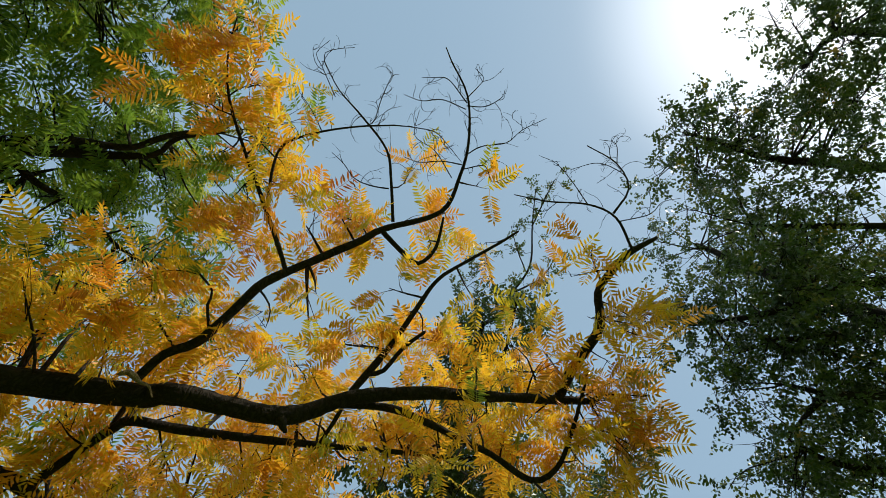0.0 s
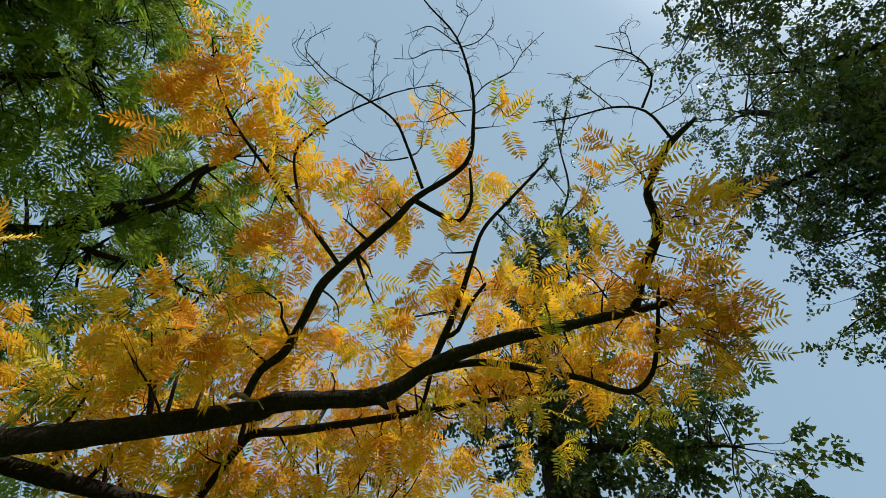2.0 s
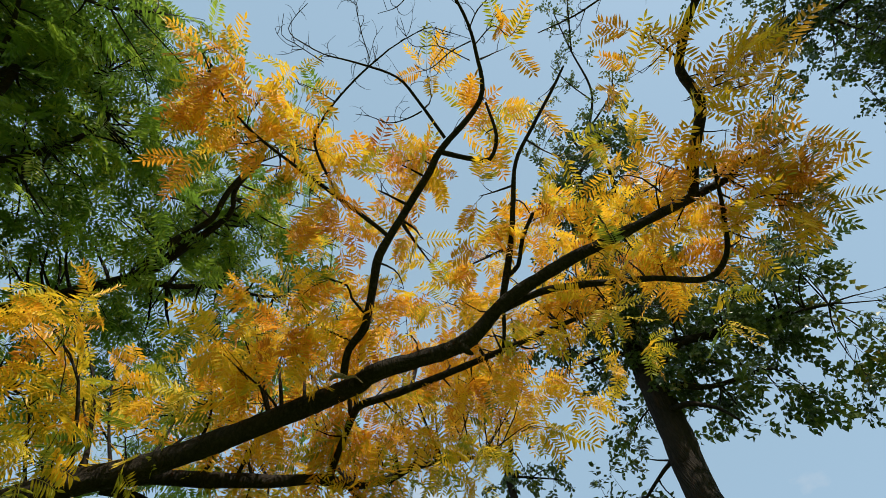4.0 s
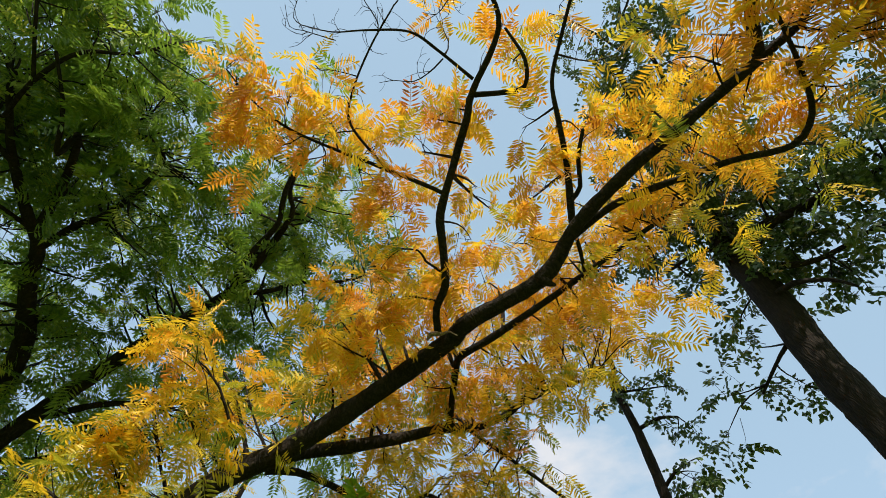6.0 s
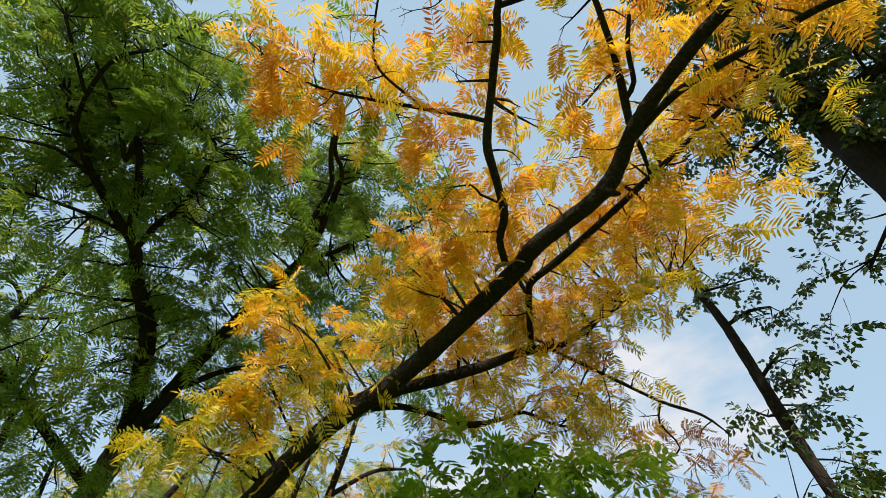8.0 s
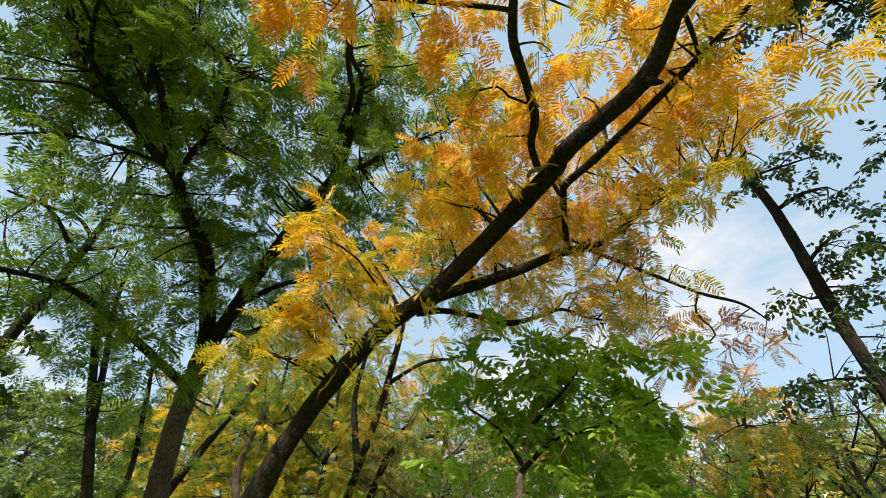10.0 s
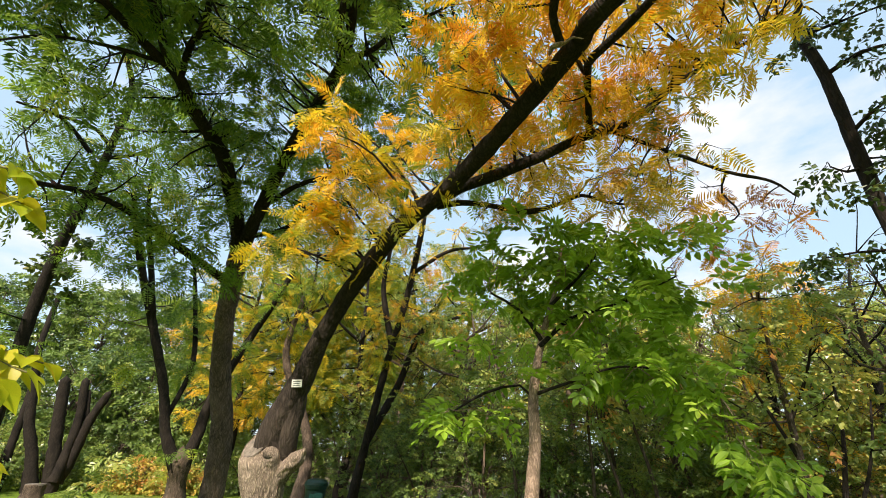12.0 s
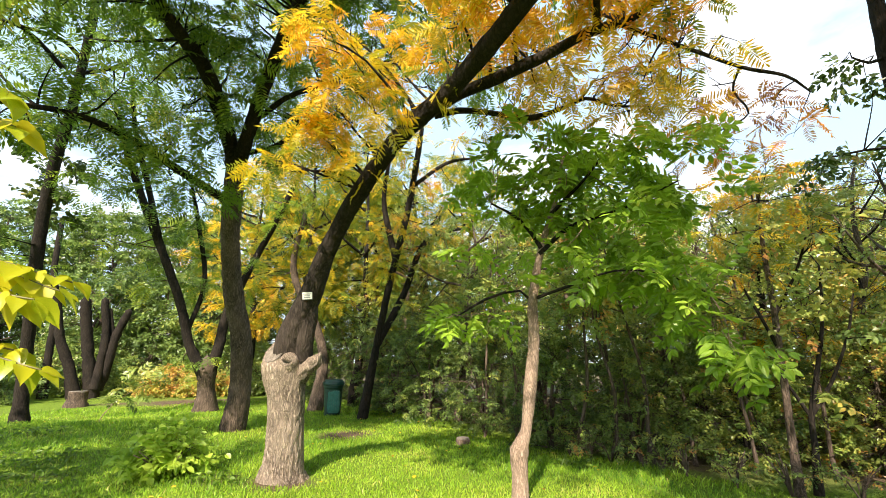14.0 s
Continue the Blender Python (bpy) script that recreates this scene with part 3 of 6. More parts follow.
# leaf clumps: x, y, z, radius
YELLOW_TOP = [(-1.68, 1.22, 5.88, 0.33), (-1.31, 1.82, 6.09, 0.38), (-1.34, 1.25, 6.11, 0.37), (-0.94, 1.53, 6.34, 0.42), (-1.14, 1.72, 6.25, 0.32), (-0.29, 1.39, 6.03, 0.35), (-0.34, 1.62, 5.91, 0.35), (0.2, 1.35, 6.7, 0.4), (0.16, 0.87, 6.32, 0.34), (0.35, 0.67, 6.33, 0.27), (-0.14, -0.05, 6.97, 0.27), (0.43, 0.18, 6.55, 0.25), (0.58, -0.29, 6.82, 0.3), (0.26, -0.72, 6.5, 0.22), (0.77, -0.01, 6.65, 0.18), (1.08, 0.55, 6.18, 0.23), (0.97, 1.4, 6.44, 0.29), (0.12, 2.06, 6.49, 0.4), (0.2, 2.28, 6.09, 0.32), (0.43, 0.74, 6.72, 0.26), (-0.69, 1.32, 6.5, 0.23), (-1.16, 0.87, 5.99, 0.21), (0.95, -0.68, 6.67, 0.17)]
YELLOW_LOW = [(-0.07, 3.12, 5.51, 0.41), (0.25, 2.73, 5.51, 0.39), (-0.01, 3.06, 4.98, 0.34), (0.66, 2.87, 5.92, 0.4), (1.03, 2.32, 5.81, 0.34), (1.14, 1.96, 6.18, 0.39), (0.61, 3.58, 5.4, 0.43), (0.84, 3.17, 5.53, 0.42), (1.67, 1.71, 6.3, 0.4), (1.58, 1, 6.07, 0.37), (1.46, 0.74, 6.5, 0.29), (1.74, 0.34, 6.15, 0.34), (2.12, -0.13, 6.42, 0.37), (2.15, -0.6, 6.32, 0.36), (2.11, -0.79, 5.6, 0.29), (1.49, -0.41, 5.95, 0.2), (1.16, -1.63, 5.81, 0.25), (1.57, -1.53, 6.39, 0.28), (1.88, -1.43, 5.84, 0.22), (2.11, -1.99, 5.67, 0.35)]
YELLOW_OUT = [(2.41, -1.54, 5.77, 0.26), (2.69, -1.05, 5.96, 0.3), (2.92, -1.25, 5.64, 0.32), (2.86, -0.5, 5.81, 0.35), (2.75, -0, 6.14, 0.37), (2.54, 0.62, 6.22, 0.3), (2.6, 1.19, 6.38, 0.32), (2.27, 1.68, 6.2, 0.31), (2.13, 2.36, 6.21, 0.32), (1.74, 2.93, 5.97, 0.31), (1.62, 3.5, 5.73, 0.39), (1.25, 3.63, 5.39, 0.37), (3.09, -1.47, 5.19, 0.28), (3.38, -0.93, 5.87, 0.31), (3.34, -0.26, 6.11, 0.35), (2.89, 0.99, 6.26, 0.32), (2.64, 1.78, 5.85, 0.3), (2.48, 2.48, 5.75, 0.31), (1.96, 2.81, 5.29, 0.32), (1.99, 3.44, 5.45, 0.31), (2.62, -0.78, 6.12, 0.3), (2.72, -1.76, 5.47, 0.26)]
YELLOW_MID = [(-1.28, 3.78, 4.95, 0.36), (-0.87, 4.52, 5.22, 0.4), (-1.43, 4.79, 4.86, 0.41), (-0.65, 4.42, 4.37, 0.39), (-1.5, 4.91, 4.36, 0.4), (-1.98, 4.62, 3.88, 0.34), (-0.24, 4.23, 4.77, 0.3), (1.31, 4.2, 4.75, 0.3), (2.02, 4.16, 5.07, 0.36), (2.42, 3.75, 5.38, 0.29), (2.32, 2.85, 5.24, 0.26), (0.93, 4.37, 5.08, 0.32), (2.09, 3.84, 4.44, 0.29), (1.63, 3.87, 5.5, 0.29), (-0.01, 3.78, 5.48, 0.37), (0.6, 4.26, 5.59, 0.37), (0.56, 3.63, 6.24, 0.37), (0.05, 3.36, 6, 0.35), (3.18, 2.69, 5.81, 0.3), (3.15, 2.02, 5.44, 0.27)]
YELLOW_SIDE = [(-1.44, 4.01, 5.49, 0.44), (-0.79, 4.56, 5.55, 0.38), (-1.1, 4.58, 4.89, 0.4), (-1.41, 4.7, 4.78, 0.37), (-0.69, 4.86, 5.01, 0.34), (-1.76, 5, 4.6, 0.38), (-2.19, 4.8, 4.04, 0.33), (-1.09, 4.98, 4.26, 0.25), (1.37, 4.95, 5.15, 0.36), (1.91, 4.45, 5, 0.34), (2.69, 4.56, 5.02, 0.4), (2.39, 4.86, 4.75, 0.36), (2.8, 4.47, 4.36, 0.3), (0.87, 4.88, 4.99, 0.3), (2.89, 3.26, 5.78, 0.34), (2.45, 3.69, 5.81, 0.35), (3.17, 3.14, 5.73, 0.27), (2.76, 4.01, 5.21, 0.31), (1.93, 3.98, 5.8, 0.35)]
YELLOW_NORTH = [(0.68, 4.59, 5.13, 0.25), (1.0, 4.33, 5.25, 0.19), (1.45, 4.72, 5.4, 0.23), (1.71, 4.4, 5.31, 0.23), (2.02, 4.38, 4.97, 0.19), (2.17, 4.09, 5.05, 0.25), (2.55, 4.51, 4.99, 0.26), (2.76, 4.34, 5.09, 0.18), (1.92, 4.72, 4.9, 0.24), (2.38, 4.51, 4.75, 0.24), (1.46, 4.39, 4.82, 0.24), (2.82, 4.42, 4.72, 0.18), (2.72, 4.66, 4.65, 0.19), (0.7, 4.77, 4.85, 0.23), (0.43, 5.11, 4.68, 0.23), (2.29, 3.87, 5.3, 0.26), (2.69, 3.72, 5.2, 0.26), (2.94, 3.7, 4.93, 0.24), (2.97, 4.12, 5.07, 0.19), (1.15, 4.48, 4.89, 0.25)]
YELLOW_TIP = [(2.61, -1.62, 5.74, 0.2), (2.89, -1.65, 5.57, 0.23), (3.22, -1.77, 5.55, 0.26), (3.09, -1.34, 5.57, 0.22), (3.28, -1.44, 5.29, 0.2), (3.39, -1.54, 5.19, 0.26), (3.18, -1.02, 5.66, 0.23), (3.46, -1.13, 5.4, 0.22), (2.93, -1.54, 5.97, 0.28), (2.27, -2.14, 6.08, 0.26), (2.3, -2.27, 5.86, 0.25), (2.31, -2.07, 5.84, 0.26)]
YELLOW_BACK = [(0.28, 5.32, 6.27, 0.62), (0.27, 4.61, 6.26, 0.58), (0.83, 4.31, 6.36, 0.57), (1.91, 4.35, 6.51, 0.56), (2.25, 3.59, 6.2, 0.51), (2.84, 3.19, 6.28, 0.48), (1.83, 5.02, 6.34, 0.58), (1.17, 4.9, 5.85, 0.54), (3.36, 2.31, 6.82, 0.5), (3.56, 1.57, 6.15, 0.45), (2.8, 2.69, 6.77, 0.49), (-0.27, 4.8, 6.19, 0.5), (0.56, 3.51, 6.4, 0.45), (0.75, 3.32, 7.35, 0.42), (1.53, 3.01, 7.4, 0.42), (1.49, 1.81, 7.13, 0.38), (2, 1.42, 7.82, 0.38), (3.73, 0.71, 6.89, 0.41), (4.26, 0.08, 6.86, 0.43), (4.39, -0.41, 6.2, 0.4), (3.09, -0.72, 7.58, 0.39), (2.64, 3.43, 7.84, 0.53), (2.74, 2.39, 7.44, 0.48), (3.19, 1.67, 7.5, 0.48), (4.02, 1.06, 7.87, 0.52), (5.06, 0.82, 7.51, 0.54), (3.78, 2.19, 7.22, 0.49), (3.76, 3.12, 7.07, 0.51), (3.07, 0.72, 8.32, 0.42), (3.62, 0.05, 7.78, 0.41), (1.83, 2.96, 7.91, 0.41), (2.76, 1.43, 8.04, 0.36), (1.32, 3.89, 7.54, 0.45), (2.2, 3.88, 7.57, 0.52), (2.98, 3.44, 7.14, 0.5), (2.22, 4.24, 7.04, 0.5), (1.43, 4.7, 7.44, 0.48), (3.32, 2.67, 7.02, 0.43), (1.17, 3.21, 6.89, 0.44), (1.82, 2.86, 7.07, 0.45), (1.86, 2.1, 7.01, 0.42), (2.54, 1.66, 6.81, 0.42), (2.64, 2.62, 6.93, 0.45), (2.08, 2.96, 6.44, 0.42), (2.88, 1, 6.76, 0.38), (3.23, 2.1, 6.47, 0.43), (3.05, 2.88, 6.47, 0.44), (2.48, 3.19, 5.97, 0.37), (2.74, 0.33, 7.03, 0.38), (3.01, -0.22, 6.9, 0.38), (2.8, -1.2, 7.32, 0.41)]
BROWN_SIDE = [(3.54, 4.64, 4.66, 0.46), (4.08, 4.61, 4.58, 0.43), (4.01, 4.35, 4.1, 0.32), (3.68, 4.72, 4.21, 0.37), (3.41, 4.66, 5.02, 0.34), (3.48, 5.21, 4.37, 0.35)]
GREEN_CLUMPS = [(-4.8, 1.81, 8.55, 0.66), (-4.03, 1.79, 10.35, 0.62), (-4.44, 2.82, 8.27, 0.54), (-4.13, 2.89, 9.55, 0.72), (-3.59, 4.08, 8.07, 0.64), (-3.11, 3.64, 8.86, 0.55), (-3.07, 3.34, 10.38, 0.5), (-1.81, 3.62, 9.23, 0.55), (-1.08, 3.78, 10.05, 0.59), (-0.21, 4.33, 9.54, 0.46), (-1.11, 4.77, 9.2, 0.46), (-1.99, 4.77, 9.1, 0.52), (-2.58, 4.64, 8.4, 0.49)]
GREEN_CLUMPS += [(-6.75, 2.32, 9.8, 0.97), (-5.67, 2.02, 9.56, 0.89), (-5.14, 1.72, 10.17, 0.77), (-6.17, 2.81, 8.83, 0.88), (-5.85, 3.01, 9.4, 0.78), (-6.25, 3.61, 9.07, 0.79), (-7.01, 2.42, 9.67, 0.84), (-6.09, 2.72, 9.5, 0.79), (-5.23, 2.13, 9.86, 0.76), (-4.43, 2.46, 10.43, 0.78), (-6.81, 4.26, 9.25, 0.84), (-5.44, 4, 8.95, 0.76), (-4.63, 4.13, 10.24, 0.81), (-5.89, 5.68, 8, 0.79), (-5.09, 5.88, 8.98, 0.81), (-3.78, 6.2, 8.97, 0.72), (-5.57, 7.01, 7.6, 0.82), (-4.18, 7.33, 7.94, 0.8), (-5.22, 7.69, 7, 0.81)]
GREEN_CLUMPS += [(-6.74, 4.64, 7.62, 0.77), (-5.82, 4.54, 7.8, 0.61), (-5.01, 4.94, 7.13, 0.57), (-5.81, 4.45, 6.52, 0.56), (-7.12, 5.49, 6.48, 0.65), (-5.36, 4.19, 9.29, 0.98), (-5.01, 3.54, 9.38, 0.94), (-5.15, 4.92, 9.75, 1.03), (-4.63, 4.16, 9.91, 0.92), (-4.82, 3.29, 10.39, 0.8), (-4.63, 5.49, 9.6, 0.82), (-4.44, 2.52, 10.22, 0.64), (-1.15, 5.24, 8.12, 0.64), (-0.85, 4.22, 9.58, 0.63), (-0.44, 5.28, 7.84, 0.62), (0.09, 4.19, 9.49, 0.68), (0.39, 5.58, 7.54, 0.62), (0.88, 5.55, 8.46, 0.67), (1.12, 4.25, 9.31, 0.56), (-3.46, 4.74, 8.6, 0.7), (-3.39, 3.93, 8.94, 0.69)]
GREEN_CLUMPS += [(-6.04, 6.81, 6.16, 0.77), (-5.15, 7.26, 5.75, 0.74), (-5.24, 7.49, 5.07, 0.74), (-5.14, 7.32, 6.52, 0.77), (-4.63, 8.11, 5.73, 0.77), (-4.71, 7.9, 4.65, 0.73), (-4.65, 8.24, 6.54, 0.74), (-4.21, 7.6, 6.93, 0.71), (-6.01, 7.45, 5.74, 0.79), (-4.03, 6.81, 7.43, 0.62), (-3.44, 7.38, 7.18, 0.56), (-2.25, 6.25, 8.18, 0.83), (-1.62, 6.38, 8.79, 0.8), (-1.37, 6.97, 8.15, 0.85), (-0.65, 6.8, 8.71, 0.81), (-0.6, 5.8, 9.47, 0.74), (-0.45, 7.92, 8.26, 0.91), (0.42, 7.64, 8.69, 0.85), (0.68, 6.27, 8.8, 0.72), (0.38, 7.98, 7.35, 0.87), (1.18, 7.42, 7.53, 0.78), (1.84, 7.22, 8.52, 0.77), (2.11, 6.52, 9.61, 0.73), (2.87, 6.33, 8.25, 0.67), (0.6, 5.83, 10.03, 0.65)]
GREEN_TRUNK = [(-4.93, 10.65, -0.02, 0.29), (-4.81, 10.54, 0.98, 0.237), (-4.8, 10.27, 2.15, 0.222), (-4.95, 9.93, 3.18, 0.208), (-4.94, 9.42, 4.42, 0.193), (-4.83, 9.09, 5.34, 0.203), (-4.72, 8.84, 5.91, 0.206)]
SAPLING = [(0.85, 5.27, -0.01, 0.092), (0.87, 5.29, 0.38, 0.09), (0.87, 5.29, 0.63, 0.11), (0.96, 5.31, 0.82, 0.063), (1.03, 5.29, 1.29, 0.078), (1.11, 5.28, 1.88, 0.068), (1.11, 5.23, 2.36, 0.059), (1.26, 5.15, 3.07, 0.042), (1.44, 5.02, 3.63, 0.028), (1.54, 4.98, 4.15, 0.018)]
SAPLING_LIMBS = [
    [(1.11, 5.23, 2.36, 0.024), (1.46, 5.02, 2.47, 0.017), (1.96, 4.71, 2.61, 0.012), (2.47, 4.49, 2.5, 0.01), (2.95, 4.37, 2.18, 0.008)],
    [(1.12, 5.24, 2.26, 0.021), (0.96, 5.25, 2.47, 0.014), (0.55, 5.42, 2.39, 0.018), (0.19, 5.47, 2.18, 0.011)],
    [(1.21, 5.15, 2.92, 0.032), (1.56, 4.92, 3.21, 0.024), (2.09, 4.67, 3.34, 0.016), (2.59, 4.32, 3.54, 0.009)],
    [(1.23, 5.13, 2.99, 0.028), (0.98, 5.12, 3.36, 0.021), (0.63, 5.19, 3.61, 0.011)],
    [(1.35, 5.02, 3.4, 0.024), (1.79, 4.82, 3.84, 0.017), (2.04, 4.64, 4.21, 0.01)],
]
SAPLING_CLUMPS = [(0.7, 4.98, 4.16, 0.36), (1.14, 4.65, 4.14, 0.34), (1.82, 5, 4.41, 0.38), (2.21, 4.62, 4.04, 0.36), (2.54, 4.35, 3.9, 0.39), (1.02, 5.25, 3.72, 0.33), (1.53, 4.93, 3.74, 0.35), (2.09, 4.92, 3.66, 0.44), (0.5, 5.54, 3.1, 0.29), (0.88, 5.43, 3.22, 0.29), (1.48, 5.44, 3.23, 0.37), (1.95, 5.09, 3.05, 0.36), (2.4, 4.68, 3.14, 0.42), (2.7, 4.64, 2.66, 0.35), (0.26, 5.45, 2.18, 0.19), (0.73, 5.74, 2.24, 0.21), (2.15, 5.17, 2.63, 0.32), (2.82, 5.23, 2.72, 0.35), (3.06, 4.85, 2.5, 0.29), (3.02, 5.12, 2.11, 0.26), (3.31, 5.22, 1.81, 0.25), (3.06, 4.51, 1.61, 0.15), (1.71, 4.54, 2.63, 0.19), (1.99, 4.49, 2.53, 0.2), (2.32, 4.41, 2.54, 0.21), (2.57, 4.35, 2.44, 0.21), (2.81, 4.26, 2.45, 0.2), (0.1, 5.03, 2.13, 0.17), (0.45, 5.19, 2.18, 0.17), (2.44, 4.28, 2.05, 0.18), (2.73, 4.42, 1.89, 0.18), (2.75, 4.19, 1.72, 0.17), (2.96, 4.29, 1.59, 0.12), (1.37, 4.6, 2.84, 0.18), (0.77, 5.53, 4.26, 0.35), (1.36, 5.29, 4.23, 0.38), (1.96, 5.23, 4.28, 0.39), (2.39, 4.88, 4.02, 0.38), (2.68, 4.54, 3.78, 0.36), (3.19, 4.86, 3.71, 0.31), (0.89, 5.46, 3.55, 0.33), (1.56, 5.12, 3.43, 0.36), (2.25, 5.23, 3.39, 0.38), (2.75, 4.89, 3.42, 0.37), (0.59, 5.4, 3.86, 0.26)]
TWIN = [(-7.75, 14.71, 0.01, 0.336), (-7.74, 14.55, 0.75, 0.272), (-7.73, 14.35, 1.55, 0.308)]
TWIN_LIMBS = [
    [(-7.75, 14.34, 1.2, 0.203), (-8.18, 13.97, 2.17, 0.151), (-8.43, 13.6, 3.4, 0.134), (-8.87, 12.86, 5.07, 0.122), (-9.2, 12.21, 6.34, 0.11), (-9.41, 11.44, 7.66, 0.09), (-9.43, 10.86, 8.62, 0.058)],
    [(-7.64, 14.4, 1.29, 0.205), (-7.47, 14.48, 2.19, 0.176), (-7.41, 14.55, 3.13, 0.154), (-6.88, 14.67, 4.73, 0.124), (-6.06, 14.62, 6.62, 0.109), (-5.05, 14.16, 8.64, 0.08)],
    [(-8.28, 13.9, 2.52, 0.076), (-8.13, 14.23, 4.25, 0.081), (-8.49, 14, 6.2, 0.073), (-8.6, 13.45, 7.44, 0.054)],
    [(-8.87, 12.86, 5.07, 0.098), (-9.08, 12.09, 6.85, 0.087), (-9.17, 11.27, 8.31, 0.068), (-9, 10.58, 9.55, 0.043)],
]
EDGE = [(-11.07, 11.85, -0.03, 0.185), (-11.11, 11.77, 0.77, 0.157), (-11.08, 11.53, 2.22, 0.142), (-10.83, 10.89, 4.86, 0.144), (-10.4, 10.36, 6.59, 0.13), (-9.82, 9.85, 7.97, 0.116), (-9.28, 9.29, 9.27, 0.101), (-8.67, 8.58, 10.34, 0.084), (-8.61, 7.88, 11.05, 0.053)]
EDGE_LIMBS = [
    [(-9.31, 9.36, 9.15, 0.063), (-9.42, 8.76, 9.32, 0.047), (-9.71, 8.23, 9.17, 0.039), (-9.89, 7.8, 9, 0.026)],
    [(-9.45, 9.44, 8.86, 0.057), (-8.97, 9.84, 9.35, 0.047), (-8.35, 10.08, 10.1, 0.035), (-7.76, 10.23, 10.81, 0.022)],
    [(-9.56, 9.1, 8.77, 0.067), (-9.77, 8.22, 9.12, 0.043), (-10.18, 7.49, 8.93, 0.028)],
]
STOUT = [(6.9, 2.2, 0, 0.36), (6.88, 2.1, 2, 0.3), (6.78, 1.85, 5.84, 0.251), (6.67, 1.53, 7.42, 0.266), (6.39, 1.15, 8.9, 0.241), (6.01, 0.81, 9.87, 0.19), (6.13, 0.64, 10.52, 0.169), (5.23, 0.09, 11.54, 0.126), (4.04, -0.93, 12.44, 0.066)]
STOUT_LIMBS = [
    [(6.51, 1.05, 8.53, 0.082), (6.35, 0.57, 8.6, 0.066), (6.47, 0.06, 8.36, 0.049), (6.53, -0.48, 8.13, 0.03)],
    [(6.53, 1.46, 7.59, 0.066), (6.47, 1.06, 7.43, 0.046), (6.56, 0.73, 7.08, 0.032), (6.66, 0.63, 6.8, 0.02)],
    [(6.41, 1.39, 8.28, 0.081), (6.36, 0.48, 8.44, 0.071), (6.69, -0.23, 8.28, 0.048), (6.95, -1.11, 8.05, 0.036), (7.19, -1.84, 7.75, 0.021)],
    [(6.47, 0.99, 7.87, 0.066), (6.74, 0.58, 7.63, 0.045), (6.92, -0.21, 7.44, 0.026)],
    [(6.29, 0.91, 9.78, 0.072), (5.99, 0.99, 10.22, 0.063), (5.3, 1.04, 11, 0.041)],
    [(5.83, 0.41, 10.96, 0.067), (5.1, -0.88, 11.56, 0.055), (3.43, -2.03, 12.28, 0.034)],
    [(6.42, 1.19, 8.74, 0.061), (6.11, 1.47, 9.09, 0.045), (5.84, 2.13, 9.15, 0.032)],
    [(6.72, 1.49, 7.06, 0.045), (6.69, 2.08, 6.92, 0.031), (6.68, 2.71, 6.67, 0.02)],
]
THIN = [(5.95, 4.85, 0, 0.134), (5.9, 4.8, 2.2, 0.109), (5.85, 4.77, 4.34, 0.088), (5.83, 4.73, 5.21, 0.089), (5.7, 4.5, 6.96, 0.079), (5.45, 4.35, 7.95, 0.064), (5.47, 4.18, 8.18, 0.054), (5.2, 3.9, 8.82, 0.029)]
THIN_LIMBS = [
    [(5.67, 4.49, 7.01, 0.039), (5.9, 4.12, 7.06, 0.03), (6.11, 3.9, 6.99, 0.018)],
    [(5.8, 4.63, 6.01, 0.033), (5.83, 4.3, 6.1, 0.024), (5.86, 4.06, 6.09, 0.017)],
    [(5.51, 4.35, 7.74, 0.029), (5.79, 4.07, 7.67, 0.02), (6.17, 3.78, 7.65, 0.011)],
    [(5.84, 4.69, 5.48, 0.028), (5.58, 4.72, 5.39, 0.018), (5.37, 4.72, 5.47, 0.011)],
    [(5.84, 4.33, 4.14, 0.024), (5.45, 4.52, 4.08, 0.019), (5.15, 4.69, 4.11, 0.015), (4.85, 4.86, 4.09, 0.009)],
]
THIN_CLUMPS = [(4.77, 4.86, 4.03, 0.24), (4.85, 4.75, 4.07, 0.18), (4.77, 5, 4, 0.19), (4.87, 4.23, 5, 0.28), (4.95, 4.25, 4.71, 0.27), (4.78, 4.25, 5.1, 0.23)]
POPLAR = [(4.6, -7, 0, 0.34), (4.5, -6.9, 2.5, 0.28), (4.3, -6.8, 5, 0.24), (4, -6.7, 7.5, 0.18), (3.6, -6.6, 9.5, 0.12), (3.2, -6.5, 11.5, 0.05)]
